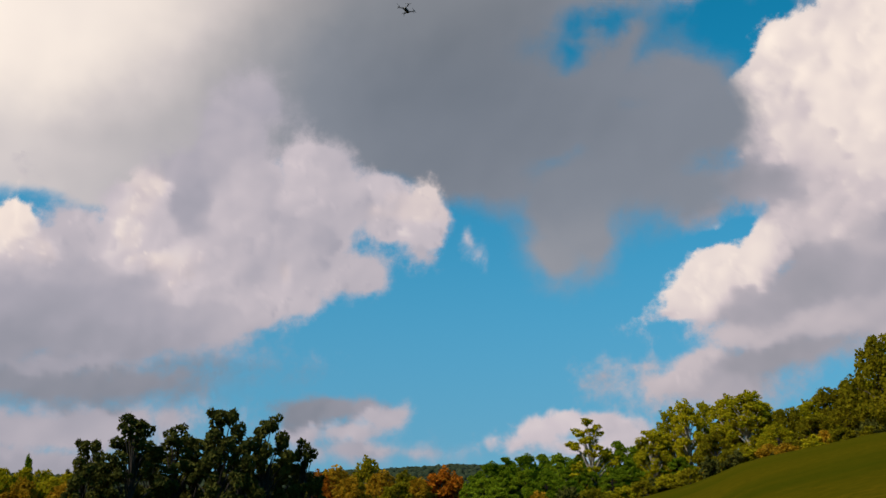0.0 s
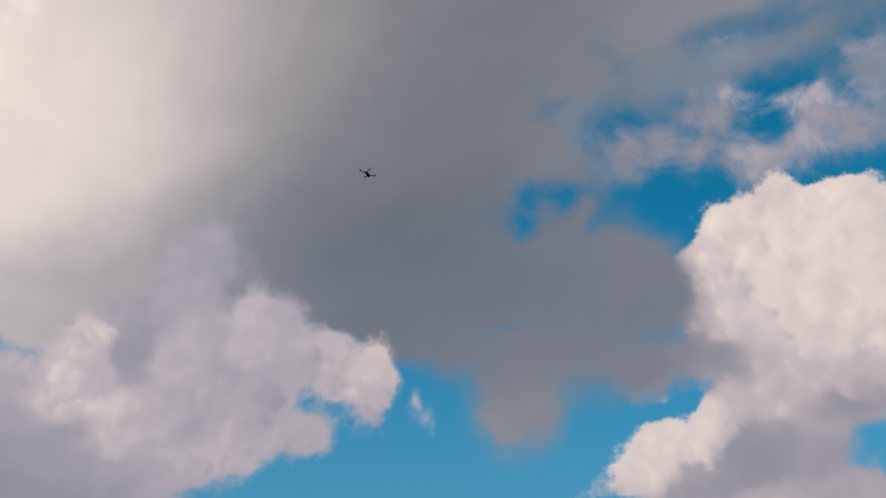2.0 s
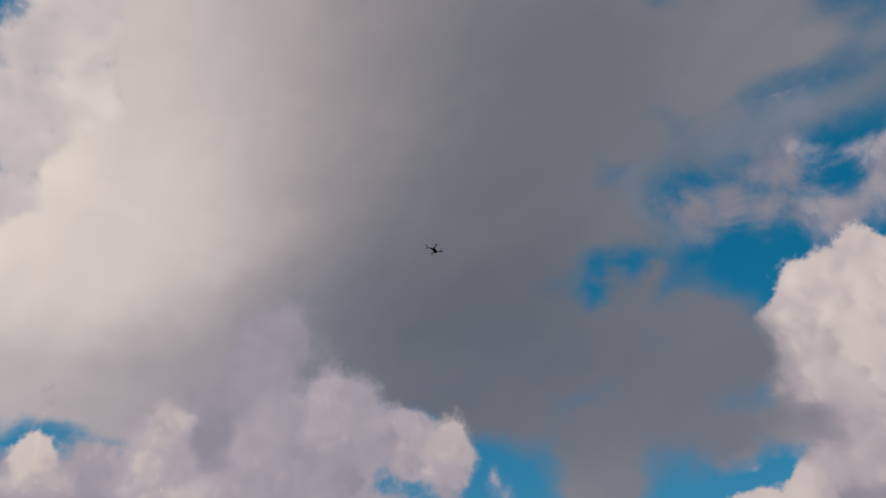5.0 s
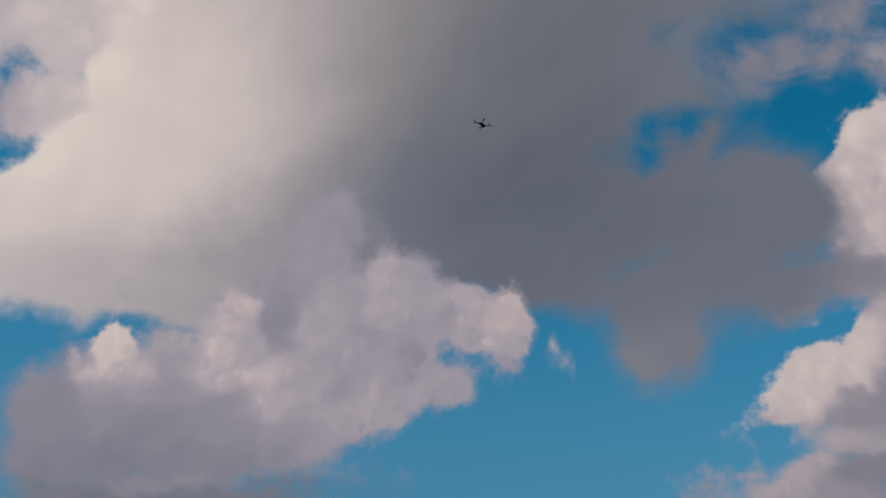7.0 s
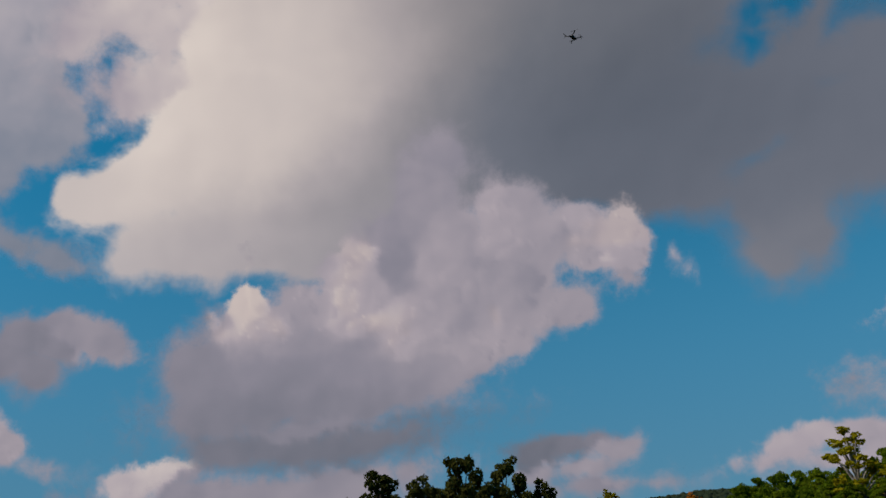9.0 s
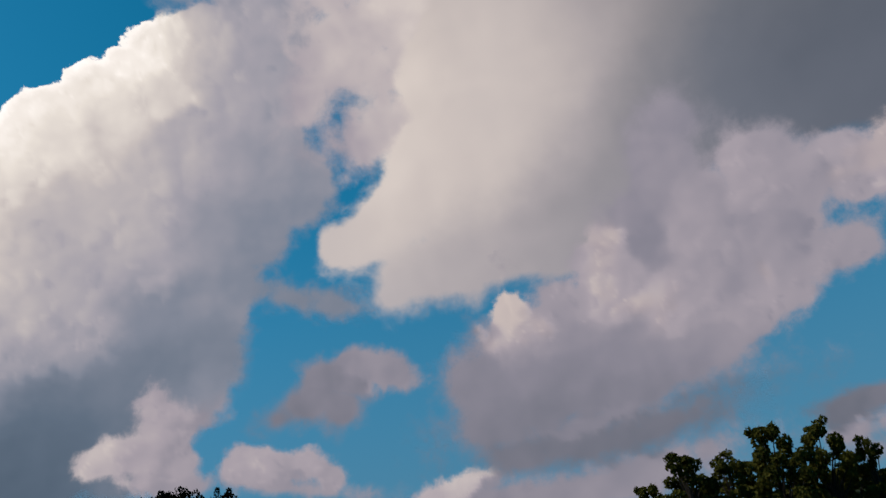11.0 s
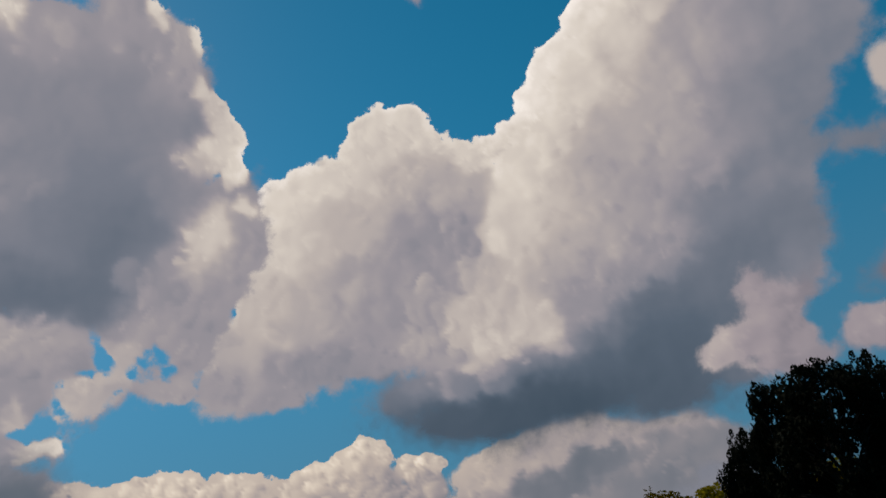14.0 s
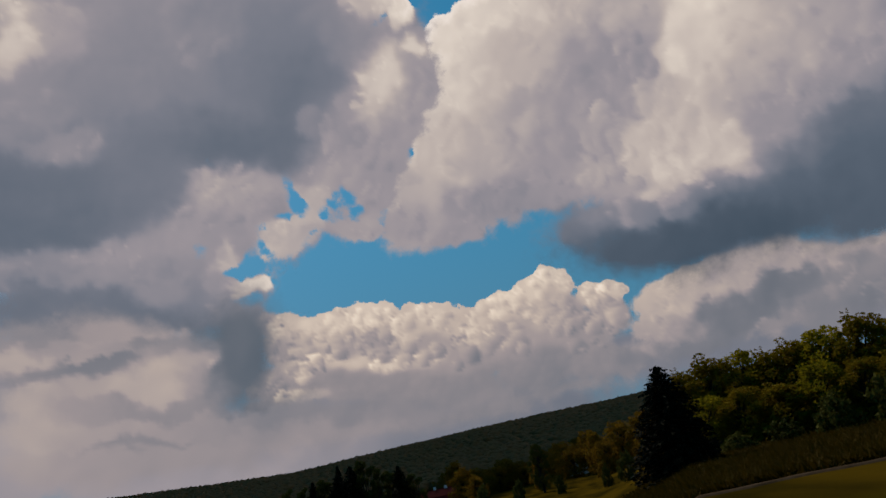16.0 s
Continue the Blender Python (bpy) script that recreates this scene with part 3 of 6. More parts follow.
c.puff(-24.6, 20.0, 1.73, 1.45, 6, 0.37, 0.6, 0.4)
c.puff(-31.0, 17.1, 2.18, 1.23, 7, 0.34, 0.5, 0.4)
c.core(-31.5, 24.1, 4.52, 4.28, 11)
c.puff(-17.4, 13.4, 1.57, 1.35, -27, 0.68, 0.1, 0.4)
c.puff(-19.1, 14.7, 2.13, 1.49, -26, 0.73, 0.1, 0.4)
c.puff(-21.8, 16.1, 2.08, 1.32, -30, 0.73, 0.1, 0.4)
c.puff(-23.9, 17.0, 1.44, 0.88, -14, 0.63, 0.1, 0.4)
c.puff(-15.6, 12.7, 0.67, 0.31, -7, 0.60, 0.2, 0.4)
c.puff(-21.4, 12.9, 2.29, 1.25, -11, 0.37, 0.3, 0.4)
c.puff(-25.2, 14.6, 2.71, 1.65, -15, 0.32, 0.4, 0.4)
c.puff(-27.9, 14.6, 2.55, 2.14, 8, 0.37, 0.3, 0.4)
c.puff(-29.3, 15.9, 1.56, 1.77, 9, 0.47, 0.3, 0.4)
c.puff(-26.5, 11.9, 3.59, 1.14, -5, 0.53, 0.4, 0.4)
c.puff(-20.2, 11.3, 2.83, 0.82, -1, 0.53, 0.4, 0.4)
c.puff(-21.7, 9.4, 2.82, 1.07, -17, 0.29, 0.5, 0.4)
c.puff(-25.3, 10.1, 3.01, 0.92, -11, 0.32, 0.5, 0.4)
c.puff(-17.5, 8.7, 2.07, 0.95, -23, 0.55, 0.4, 0.4)
c.puff(-15.4, 7.8, 1.32, 0.60, 2, 0.50, 0.4, 0.4)
c.puff(-19.8, 7.6, 3.17, 0.95, -2, 0.42, 0.6, 0.4)
c.puff(-14.4, 9.2, 1.34, 0.30, 2, 0.50, 0.4, 0.4)
c.puff(-23.0, 21.2, 2.29, 1.71, 9, 0.30, 0.5, 0.4)
c.puff(-25.8, 18.9, 2.00, 1.82, 9, 0.57, 0.4, 0.4)
c.puff(-28.0, 18.6, 2.25, 2.15, 10, 0.63, 0.3, 0.4)
c.puff(-30.3, 11.5, 2.72, 2.08, 7, 0.45, 0.3, 0.4)
c.core(-25.7, 13.4, 4.33, 2.51, -10)
c.gap(-25.8, 33.8, 2.91, 2.06, 2)
c.gap(-32.4, 33.0, 2.92, 1.26, 17)
c.billow(4, 8, 0.08, 0.55)
c.build()
c = Cloud("torn thin white wisps against deep blue", 3700, "thin")
c.puff(-21.9, 36.4, 1.21, 1.02, 10, 0.33, 1)
c.puff(-19.4, 35.9, 0.89, 1.03, 8, 0.29, 1.2)
c.puff(-24.8, 35.1, 0.85, 0.81, 12, 0.31, 1.2)
c.puff(-28.6, 34.4, 1.23, 0.57, 14, 0.43, 0.7)
c.puff(-29.6, 33.5, 0.81, 0.48, 14, 0.43, 0.8)
c.puff(-32.4, 34.4, 0.78, 0.53, -48, 0.45, 0.6)
c.puff(-31.6, 37.2, 1.19, 0.39, 6, 0.57, 0.4)
c.puff(-29.1, 38.0, 0.62, 0.19, 26, 0.49, 0.5)
c.puff(-34.3, 37.1, 0.76, 0.34, -9, 0.51, 0.5)
c.puff(-35.5, 35.1, 1.12, 0.42, 7, 0.39, 0.8)
c.puff(-34.0, 35.5, 0.68, 0.42, 18, 0.41, 0.8)
c.puff(-27.3, 37.8, 0.31, 0.79, 14, 0.35, 1)
c.puff(-24.0, 37.6, 0.85, 0.59, -9, 0.31, 1.2)
c.puff(-36.8, 33.6, 0.73, 0.31, -4, 0.37, 0.7)
c.puff(-38.6, 37.1, 0.54, 0.61, 22, 0.43, 0.6)
c.build()
c = Cloud("huge heaped white cumulus with a slate grey base", 3400, "crisp")
c.puff(78.1, 31.6, 1.89, 1.49, -4, 0.94)
c.puff(76.3, 32.8, 1.13, 0.90, -4, 0.98)
c.puff(74.7, 31.4, 0.99, 0.91, -2, 0.94)
c.puff(77.3, 28.5, 2.55, 1.79, -2, 0.79)
c.puff(73.3, 29.9, 0.61, 0.51, -1, 0.92)
c.puff(71.6, 28.8, 1.73, 0.74, 1, 0.92)
c.puff(73.9, 27.1, 2.34, 1.83, 0, 0.70)
c.puff(69.9, 29.2, 0.70, 0.68, 1, 0.99)
c.puff(67.5, 29.6, 1.46, 0.98, -19, 1.02)
c.puff(64.8, 31.4, 1.21, 1.31, -38, 1.06)
c.puff(63.4, 33.1, 1.34, 1.05, -37, 1.07)
c.puff(61.4, 34.2, 1.34, 0.91, -26, 1.07)
c.puff(59.0, 35.4, 1.16, 1.06, -25, 1.08)
c.puff(56.8, 36.9, 1.28, 1.06, -33, 1.09)
c.puff(54.6, 38.2, 1.17, 0.98, -32, 1.09)
c.puff(52.5, 38.7, 1.36, 0.98, -11, 0.93)
c.puff(66.8, 26.9, 2.18, 2.29, 3, 0.98)
c.puff(63.7, 29.4, 2.24, 2.32, 4, 0.98)
c.puff(61.3, 31.6, 2.30, 1.92, -26, 0.95)
c.puff(57.8, 34.0, 2.34, 1.92, -24, 0.95)
c.puff(53.7, 35.5, 2.74, 1.93, -12, 0.91)
c.puff(50.0, 38.6, 2.14, 1.72, 10, 0.70, 0.2)
c.puff(46.4, 40.4, 2.13, 1.69, 12, 0.61, 0.6)
c.puff(47.6, 41.9, 2.11, 1.33, 11, 0.52, 0.9)
c.puff(43.4, 40.2, 2.32, 1.68, 14, 0.56, 0.7)
c.puff(52.2, 42.3, 1.52, 1.33, 8, 0.47, 1.2)
c.puff(69.0, 23.6, 2.84, 2.63, 4, 0.93)
c.puff(65.8, 24.1, 2.21, 2.29, 5, 0.83)
c.puff(61.9, 26.5, 3.04, 2.73, 6, 0.71)
c.puff(56.7, 28.8, 3.13, 3.16, 8, 0.71)
c.puff(51.7, 31.3, 3.17, 3.17, 10, 0.62)
c.puff(48.9, 34.9, 2.76, 2.34, 11, 0.64)
c.puff(44.8, 35.4, 2.56, 2.14, 13, 0.54, 0.3)
c.puff(41.3, 37.0, 1.95, 1.72, 15, 0.45, 0.9)
c.puff(43.0, 29.1, 1.67, 2.19, 14, 0.46, 0.1)
c.puff(45.3, 30.2, 2.59, 2.59, 13, 0.49)
c.puff(44.3, 26.7, 1.92, 1.12, -7, 0.40, 0.3)
c.puff(47.7, 25.3, 2.20, 2.20, 12, 0.40, 0.2)
c.puff(50.8, 26.7, 2.79, 2.80, 10, 0.47)
c.puff(55.6, 24.6, 3.15, 2.78, 9, 0.64)
c.puff(60.2, 22.8, 3.46, 2.73, 7, 0.64)
c.puff(50.8, 22.2, 2.99, 1.79, 11, 0.38, 0.3)
c.puff(54.1, 20.4, 3.16, 2.17, 10, 0.38, 0.2)
c.puff(45.3, 21.0, 2.59, 0.72, 16, 0.36, 0.5)
c.puff(42.3, 20.2, 1.43, 0.60, 14, 0.37, 0.6)
c.puff(51.0, 17.7, 1.78, 2.04, 11, 0.28, 0.4)
c.puff(54.7, 16.9, 2.74, 2.32, 10, 0.25, 0.2)
c.puff(73.5, 20.9, 2.34, 1.45, 3, 0.77)
c.puff(75.6, 19.5, 2.59, 1.77, 3, 0.76)
c.puff(77.1, 23.8, 2.55, 2.13, 0, 0.61)
c.puff(73.9, 23.8, 2.00, 1.46, 2, 0.59)
c.puff(78.3, 20.3, 1.55, 1.39, 2, 0.73)
c.puff(72.1, 16.8, 3.71, 1.96, 5, 0.91)
c.puff(74.5, 17.3, 2.29, 1.76, 4, 0.83)
c.puff(68.7, 20.5, 2.49, 1.86, 5, 0.80)
c.puff(64.5, 20.2, 2.59, 1.90, 6, 0.68)
c.puff(61.4, 19.4, 2.26, 1.16, -13, 0.63)
c.puff(58.9, 19.5, 1.92, 1.17, -12, 0.61)
c.puff(66.6, 17.4, 2.17, 1.48, 6, 0.63)
c.puff(63.5, 17.4, 2.23, 1.32, 7, 0.57)
c.puff(64.9, 14.6, 3.28, 1.47, 8, 0.32, 0.2)
c.puff(59.0, 15.2, 3.43, 1.89, 9, 0.28, 0.2)
c.puff(68.7, 13.2, 4.18, 1.42, 7, 0.25, 0.3)
c.puff(62.1, 12.0, 4.43, 1.45, 9, 0.18, 0.3)
c.puff(74.8, 13.7, 3.53, 0.96, 6, 0.36, 0.2)
c.puff(56.5, 12.9, 2.30, 1.87, 10, 0.21, 0.4)
c.core(60.8, 24.4, 12.11, 6.62, -24)
c.core(70.2, 22.1, 8.01, 5.56, 4)
c.core(50.1, 29.9, 4.38, 6.75, 11)
c.puff(76.9, 32.3, 1.50, 1.25, 13, 0.95)
c.puff(79.1, 31.4, 1.89, 1.65, 12, 0.95)
c.puff(82.9, 29.2, 2.35, 1.42, 10, 0.95)
c.puff(86.6, 28.6, 1.64, 1.40, -21, 1.00)
c.puff(88.3, 26.6, 1.61, 1.88, 8, 0.95)
c.puff(85.9, 25.4, 2.72, 2.37, 10, 0.91)
c.puff(90.3, 22.5, 1.59, 2.34, -12, 0.83)
c.puff(92.7, 19.3, 1.55, 1.92, -12, 0.75, 0.2)
c.puff(93.4, 16.9, 1.77, 1.05, 9, 0.63, 0.5)
c.puff(90.0, 15.8, 2.64, 0.84, 10, 0.59, 0.5)
c.puff(82.2, 26.4, 2.37, 2.39, 11, 0.77)
c.puff(77.9, 28.9, 2.39, 1.99, 13, 0.84)
c.puff(75.0, 29.3, 1.51, 1.11, 14, 0.82)
c.puff(76.6, 23.2, 3.20, 3.20, 14, 0.52)
c.puff(79.9, 20.7, 3.19, 2.39, 12, 0.56)
c.puff(83.2, 21.7, 2.76, 2.38, 11, 0.65)
c.puff(86.8, 20.7, 2.72, 2.35, 10, 0.73)
c.puff(86.6, 17.1, 3.10, 1.55, 11, 0.52, 0.2)
c.puff(82.8, 17.2, 2.36, 1.57, 12, 0.59)
c.puff(78.8, 18.0, 1.59, 1.19, 13, 0.70)
c.puff(73.8, 18.9, 2.39, 1.59, 15, 0.80)
c.puff(70.6, 16.4, 3.15, 1.78, 15, 0.90)
c.puff(73.2, 15.0, 3.16, 1.57, 14, 0.80)
c.puff(77.5, 16.5, 1.99, 1.58, 13, 0.63)
c.puff(76.4, 14.2, 2.77, 1.17, 14, 0.57)
c.puff(77.8, 11.7, 3.53, 1.38, 8, 0.11, 0.3)
c.puff(73.8, 11.2, 3.52, 1.61, 4, 0.02, 0.3)
c.puff(69.6, 11.7, 3.50, 1.91, -5, 0.02, 0.2)
c.puff(65.2, 12.5, 3.44, 2.28, -4, 0.07, 0.1)
c.puff(60.6, 13.9, 3.35, 3.02, -2, 0.14, 0.2)
c.puff(57.1, 14.8, 2.32, 2.83, 20, 0.28, 0.3)
c.puff(62.9, 9.8, 3.33, 1.68, 6, 0.11, 0.4)
c.puff(57.8, 11.0, 2.11, 2.04, 18, 0.30, 0.5)
c.puff(80.6, 13.9, 1.97, 1.55, 13, 0.32, 0.4)
c.puff(65.2, 17.4, 2.70, 2.35, 17, 0.52)
c.puff(60.9, 18.9, 2.63, 2.33, 19, 0.59)
c.puff(54.7, 18.8, 2.84, 2.64, 22, 0.38, 0.2)
c.puff(51.7, 18.4, 1.88, 1.66, 23, 0.36, 0.4)
c.core(81.9, 21.5, 6.71, 5.16, 2)
c.core(68.0, 16.5, 7.03, 4.69, -4)
c.core(58.3, 20.1, 4.80, 6.89, 21)
c.core(63.1, 26.6, 8.68, 5.00, -30)
c.core(54.3, 32.5, 5.91, 4.29, -31)
c.core(75.0, 26.7, 4.28, 3.63, -0)
c.core(46.3, 30.0, 2.80, 5.96, 12)
c.core(48.1, 37.9, 4.29, 3.06, 11)
c.core(55.9, 17.5, 4.29, 4.26, 9)
c.core(68.6, 15.4, 10.47, 3.25, 7)
c.core(83.3, 25.4, 4.33, 4.36, -9)
c.core(89.2, 21.1, 2.67, 5.05, 9)
c.core(91.6, 18.4, 2.62, 2.29, 9)
c.core(73.5, 23.3, 4.40, 5.99, 15)
c.core(73.4, 12.7, 7.04, 2.71, 4)
c.core(62.8, 13.4, 6.79, 3.79, -3)
c.core(52.7, 20.8, 3.84, 7.41, 23)
c.puff(76.5, 11.4, 4.25, 1.33, 6, 0.05, 0.3)
c.puff(68.4, 11.3, 4.39, 1.88, -2, 0.02, 0.2)
c.puff(61.3, 12.1, 3.06, 2.51, -11, 0.11, 0.2)
c.puff(57.5, 15.2, 1.92, 2.84, 24, 0.32, 0.2)
c.puff(77.9, 33.2, 0.38, 0.69, 4, 0.92)
c.puff(77.0, 32.4, 0.61, 0.54, 5, 0.90)
c.puff(79.3, 32.5, 0.45, 0.53, -17, 0.92)
c.puff(80.9, 31.6, 0.59, 0.46, -17, 0.90)
c.puff(82.3, 30.6, 0.44, 0.38, 3, 0.87)
c.puff(83.6, 30.8, 0.29, 0.30, 2, 0.80, 0.3)
c.puff(73.4, 30.0, 0.35, 0.55, 7, 0.94)
c.puff(72.3, 29.5, 0.47, 0.36, 8, 0.94)
c.puff(51.0, 21.4, 1.99, 4.36, 4, 0.48, 0.4)
c.puff(51.6, 15.9, 1.57, 3.10, 13, 0.46, 0.7)
c.puff(54.2, 14.5, 1.96, 1.92, 12, 0.40, 0.5)
c.gap(71.4, 32.6, 1.79, 1.97, -7)
c.gap(82.4, 34.0, 1.59, 2.01, 17)
c.puff(75.7, 14.4, 2.74, 0.84, 12, 0.30, 0.3)
c.puff(71.5, 14.4, 2.75, 1.08, -2, 0.24, 0.3)
c.puff(78.9, 14.5, 1.93, 0.61, 11, 0.44, 0.4)
c.puff(67.7, 16.2, 1.98, 1.56, -16, 0.36, 0.3)
c.billow(2, 9, 0.09, 0.50)
c.build()
c = Cloud("small grey lilac cloud scrap", 3600, "low")
c.puff(39.3, 15.0, 1.91, 1.17, 29, 0.45, 0.2)
c.puff(41.3, 15.9, 1.49, 0.85, -6, 0.43, 0.2)
c.puff(43.8, 15.1, 1.65, 1.31, -7, 0.37, 0.4)
c.puff(45.0, 13.5, 1.96, 1.38, -7, 0.33, 0.7)
c.puff(42.7, 12.8, 1.39, 1.37, 13, 0.33, 0.7)
c.puff(46.9, 12.7, 1.02, 0.69, -8, 0.31, 1)
c.core(42.3, 14.7, 2.34, 1.16, 13)
c.build()
c = Cloud("small pale cloud scrap with a sunlit edge", 3050, "low")
c.puff(55.2, 14.1, 0.58, 1.14, 10, 0.61, 0.1)
c.puff(54.5, 12.9, 1.47, 1.06, 10, 0.57, 0.2)
c.puff(56.0, 11.3, 1.84, 1.41, 10, 0.61)
c.puff(58.0, 11.2, 1.34, 0.90, -10, 0.69)
c.puff(53.8, 10.5, 1.54, 1.04, 10, 0.53, 0.2)
c.puff(52.4, 13.4, 1.16, 0.46, -19, 0.45, 0.6)
c.puff(54.3, 9.4, 3.05, 0.95, 10, 0.48, 0.2)
c.puff(49.9, 9.8, 0.92, 0.82, 11, 0.57, 0.1)
c.puff(47.6, 9.6, 1.31, 0.82, 11, 0.61, 0.1)
c.puff(45.2, 9.4, 0.92, 0.74, 12, 0.61, 0.1)
c.puff(43.8, 8.5, 1.06, 0.74, 12, 0.55, 0.2)
c.puff(46.3, 8.1, 3.43, 0.44, 12, 0.49, 0.4)
c.core(55.7, 10.9, 1.91, 1.11, 10)
c.puff(48.8, 9.2, 2.30, 0.74, 11, 0.56, 0.2)
c.core(47.3, 9.0, 2.68, 0.59, 12)
c.billow(7, 6, 0.07, 0.50)
c.build()
c = Cloud("torn scrap of white vapour beside a lilac cumulus", 3700, "low")
c.puff(-1.9, 19.0, 0.20, 0.48, 21, 0.62, 0.35)
c.puff(-2.2, 18.5, 0.16, 0.40, -9, 0.62, 0.35)
c.build()
c = Cloud("tiny torn wisp of white cloud", 3700, "low")
c.puff(72.4, 41.0, 0.07, 0.17, -15, 0.54, 0.15)
c.puff(71.4, 41.4, 0.17, 0.07, -24, 0.54, 0.15)
c.build()
c = Cloud("heavy slate grey cloud with a brilliant ragged rim", 3200, "crisp")
c.puff(101.1, 37.4, 4.94, 3.89, -1, 0.48)
c.puff(103.8, 40.4, 2.84, 2.04, -5, 0.63)
c.puff(97.3, 40.7, 1.87, 2.11, -0, 0.61)
c.puff(94.5, 38.1, 1.48, 2.37, 2, 0.57)
c.puff(97.2, 33.4, 3.14, 3.70, 2, 0.44)
c.puff(102.3, 31.0, 4.30, 3.62, 1, 0.43)
c.puff(105.0, 27.4, 2.55, 2.86, 1, 0.44)
c.puff(99.8, 27.6, 3.09, 2.97, 3, 0.32)
c.puff(101.9, 24.0, 3.68, 1.83, 4, 0.26, 0.2)
c.puff(95.4, 30.7, 1.61, 2.27, 4, 0.49)
c.puff(106.2, 41.6, 0.76, 0.83, -7, 1.01)
c.puff(94.9, 42.2, 0.41, 0.70, 1, 0.97)
c.puff(94.5, 41.2, 0.31, 0.35, 1, 0.97)
c.puff(92.0, 39.9, 0.39, 0.62, 13, 0.98)
c.puff(92.0, 37.1, 0.36, 0.63, 4, 0.98)
c.puff(93.5, 38.8, 0.99, 1.82, 3, 0.67)
c.puff(91.3, 35.6, 0.55, 0.90, 5, 0.87)
c.puff(90.5, 33.8, 0.82, 0.91, 6, 0.93)
c.puff(90.5, 31.9, 0.60, 0.84, 6, 0.98)
c.puff(92.2, 32.8, 1.03, 0.76, 5, 0.96)
c.puff(93.6, 32.1, 1.09, 1.14, 5, 0.85)
c.puff(93.8, 26.8, 1.21, 2.11, 17, 0.92)
c.puff(92.4, 27.8, 0.89, 1.16, 6, 0.92)
c.puff(89.8, 28.7, 0.49, 0.43, 7, 0.96)
c.puff(94.8, 25.0, 0.91, 0.95, 6, 0.87)
c.puff(90.5, 26.4, 1.32, 1.75, 8, 0.61, 0.2)
c.puff(93.0, 23.2, 1.85, 1.92, 7, 0.61, 0.3)
c.puff(96.3, 22.8, 2.15, 1.51, 6, 0.61, 0.3)
c.puff(95.4, 19.7, 1.74, 1.51, 8, 0.61, 0.4)
c.puff(97.9, 22.2, 2.11, 1.35, 6, 0.63, 0.3)
c.puff(99.1, 20.3, 1.38, 0.67, -4, 0.73, 0.1)
c.puff(101.2, 18.4, 1.33, 0.58, -21, 0.75, 0.1)
c.puff(102.7, 17.5, 0.97, 0.40, -15, 0.77, 0.1)
c.puff(96.4, 17.5, 1.29, 0.59, 8, 0.65, 0.3)
c.puff(105.1, 21.4, 2.22, 1.42, 4, 0.70, 0.2)
c.puff(104.1, 19.9, 1.93, 1.28, 5, 0.61, 0.2)
c.puff(106.2, 18.6, 1.56, 1.73, 5, 0.55)
c.puff(106.2, 15.9, 1.24, 1.36, 7, 0.60)
c.puff(106.6, 13.5, 1.53, 1.67, 8, 0.53)
c.core(101.9, 31.0, 4.32, 7.95, 1)
c.core(93.7, 24.1, 1.67, 3.42, 28)
c.puff(118.8, 31.7, 1.08, 1.68, -3, 0.92)
c.puff(119.0, 33.0, 1.22, 0.99, -4, 0.92)
c.puff(116.2, 31.8, 1.91, 1.71, -1, 0.65)
c.puff(114.8, 27.6, 2.98, 2.14, 1, 0.47)
c.puff(118.2, 26.3, 2.22, 1.75, 0, 0.51)
c.puff(115.8, 24.8, 1.65, 0.90, 2, 0.57)
c.puff(111.7, 25.0, 3.13, 2.95, 4, 0.36)
c.puff(101.2, 28.6, 4.50, 4.12, 7, 0.26)
c.puff(105.3, 24.5, 3.34, 1.90, 6, 0.24)
c.puff(110.7, 29.7, 3.45, 2.88, 2, 0.47)
c.puff(106.3, 31.6, 2.85, 2.16, 4, 0.51)
c.puff(117.2, 21.6, 4.23, 2.16, 3, 0.30)
c.puff(111.8, 20.9, 2.46, 1.50, 5, 0.34)
c.puff(119.7, 19.9, 1.88, 1.42, 3, 0.28)
c.puff(105.9, 21.1, 1.49, 1.16, 7, 0.67, 0.2)
c.puff(107.7, 22.0, 1.10, 0.95, 6, 0.65)
c.puff(108.9, 19.1, 2.18, 1.34, 7, 0.60, 0.2)
c.puff(114.0, 17.3, 3.09, 1.11, 6, 0.53, 0.3)
c.puff(118.2, 17.3, 2.58, 1.08, 5, 0.51, 0.3)
c.puff(110.4, 16.2, 2.52, 1.52, 7, 0.51, 0.2)
c.puff(117.7, 14.4, 3.58, 1.30, 6, 0.30, 0.3)
c.puff(112.6, 13.0, 3.15, 0.97, 8, 0.30, 0.3)
c.puff(108.1, 13.6, 1.66, 1.72, 8, 0.40, 0.2)
c.puff(106.5, 16.4, 0.34, 0.54, 8, 0.93)
c.puff(105.2, 15.0, 0.64, 0.43, -2, 0.96)
c.puff(106.1, 14.4, 0.53, 0.46, 9, 0.84)
c.puff(105.9, 17.3, 0.34, 0.62, -13, 0.84, 0.1)
c.core(113.5, 22.1, 6.49, 7.35, 4)
c.core(109.5, 14.5, 2.54, 2.29, 8)
c.core(93.8, 33.7, 1.98, 5.65, 12)
c.core(92.0, 27.8, 2.24, 4.23, 27)
c.core(95.2, 21.9, 3.27, 2.28, 7)
c.core(105.2, 19.9, 2.54, 3.52, 5)
c.core(100.1, 22.4, 5.47, 2.21, 5)
c.core(117.0, 23.4, 8.10, 8.90, 2)
c.core(97.6, 29.3, 3.43, 3.75, 9)
c.core(94.5, 27.3, 2.71, 4.21, 20)
c.core(97.5, 23.1, 3.13, 2.73, -1)
c.core(112.4, 14.9, 7.00, 3.37, 7)
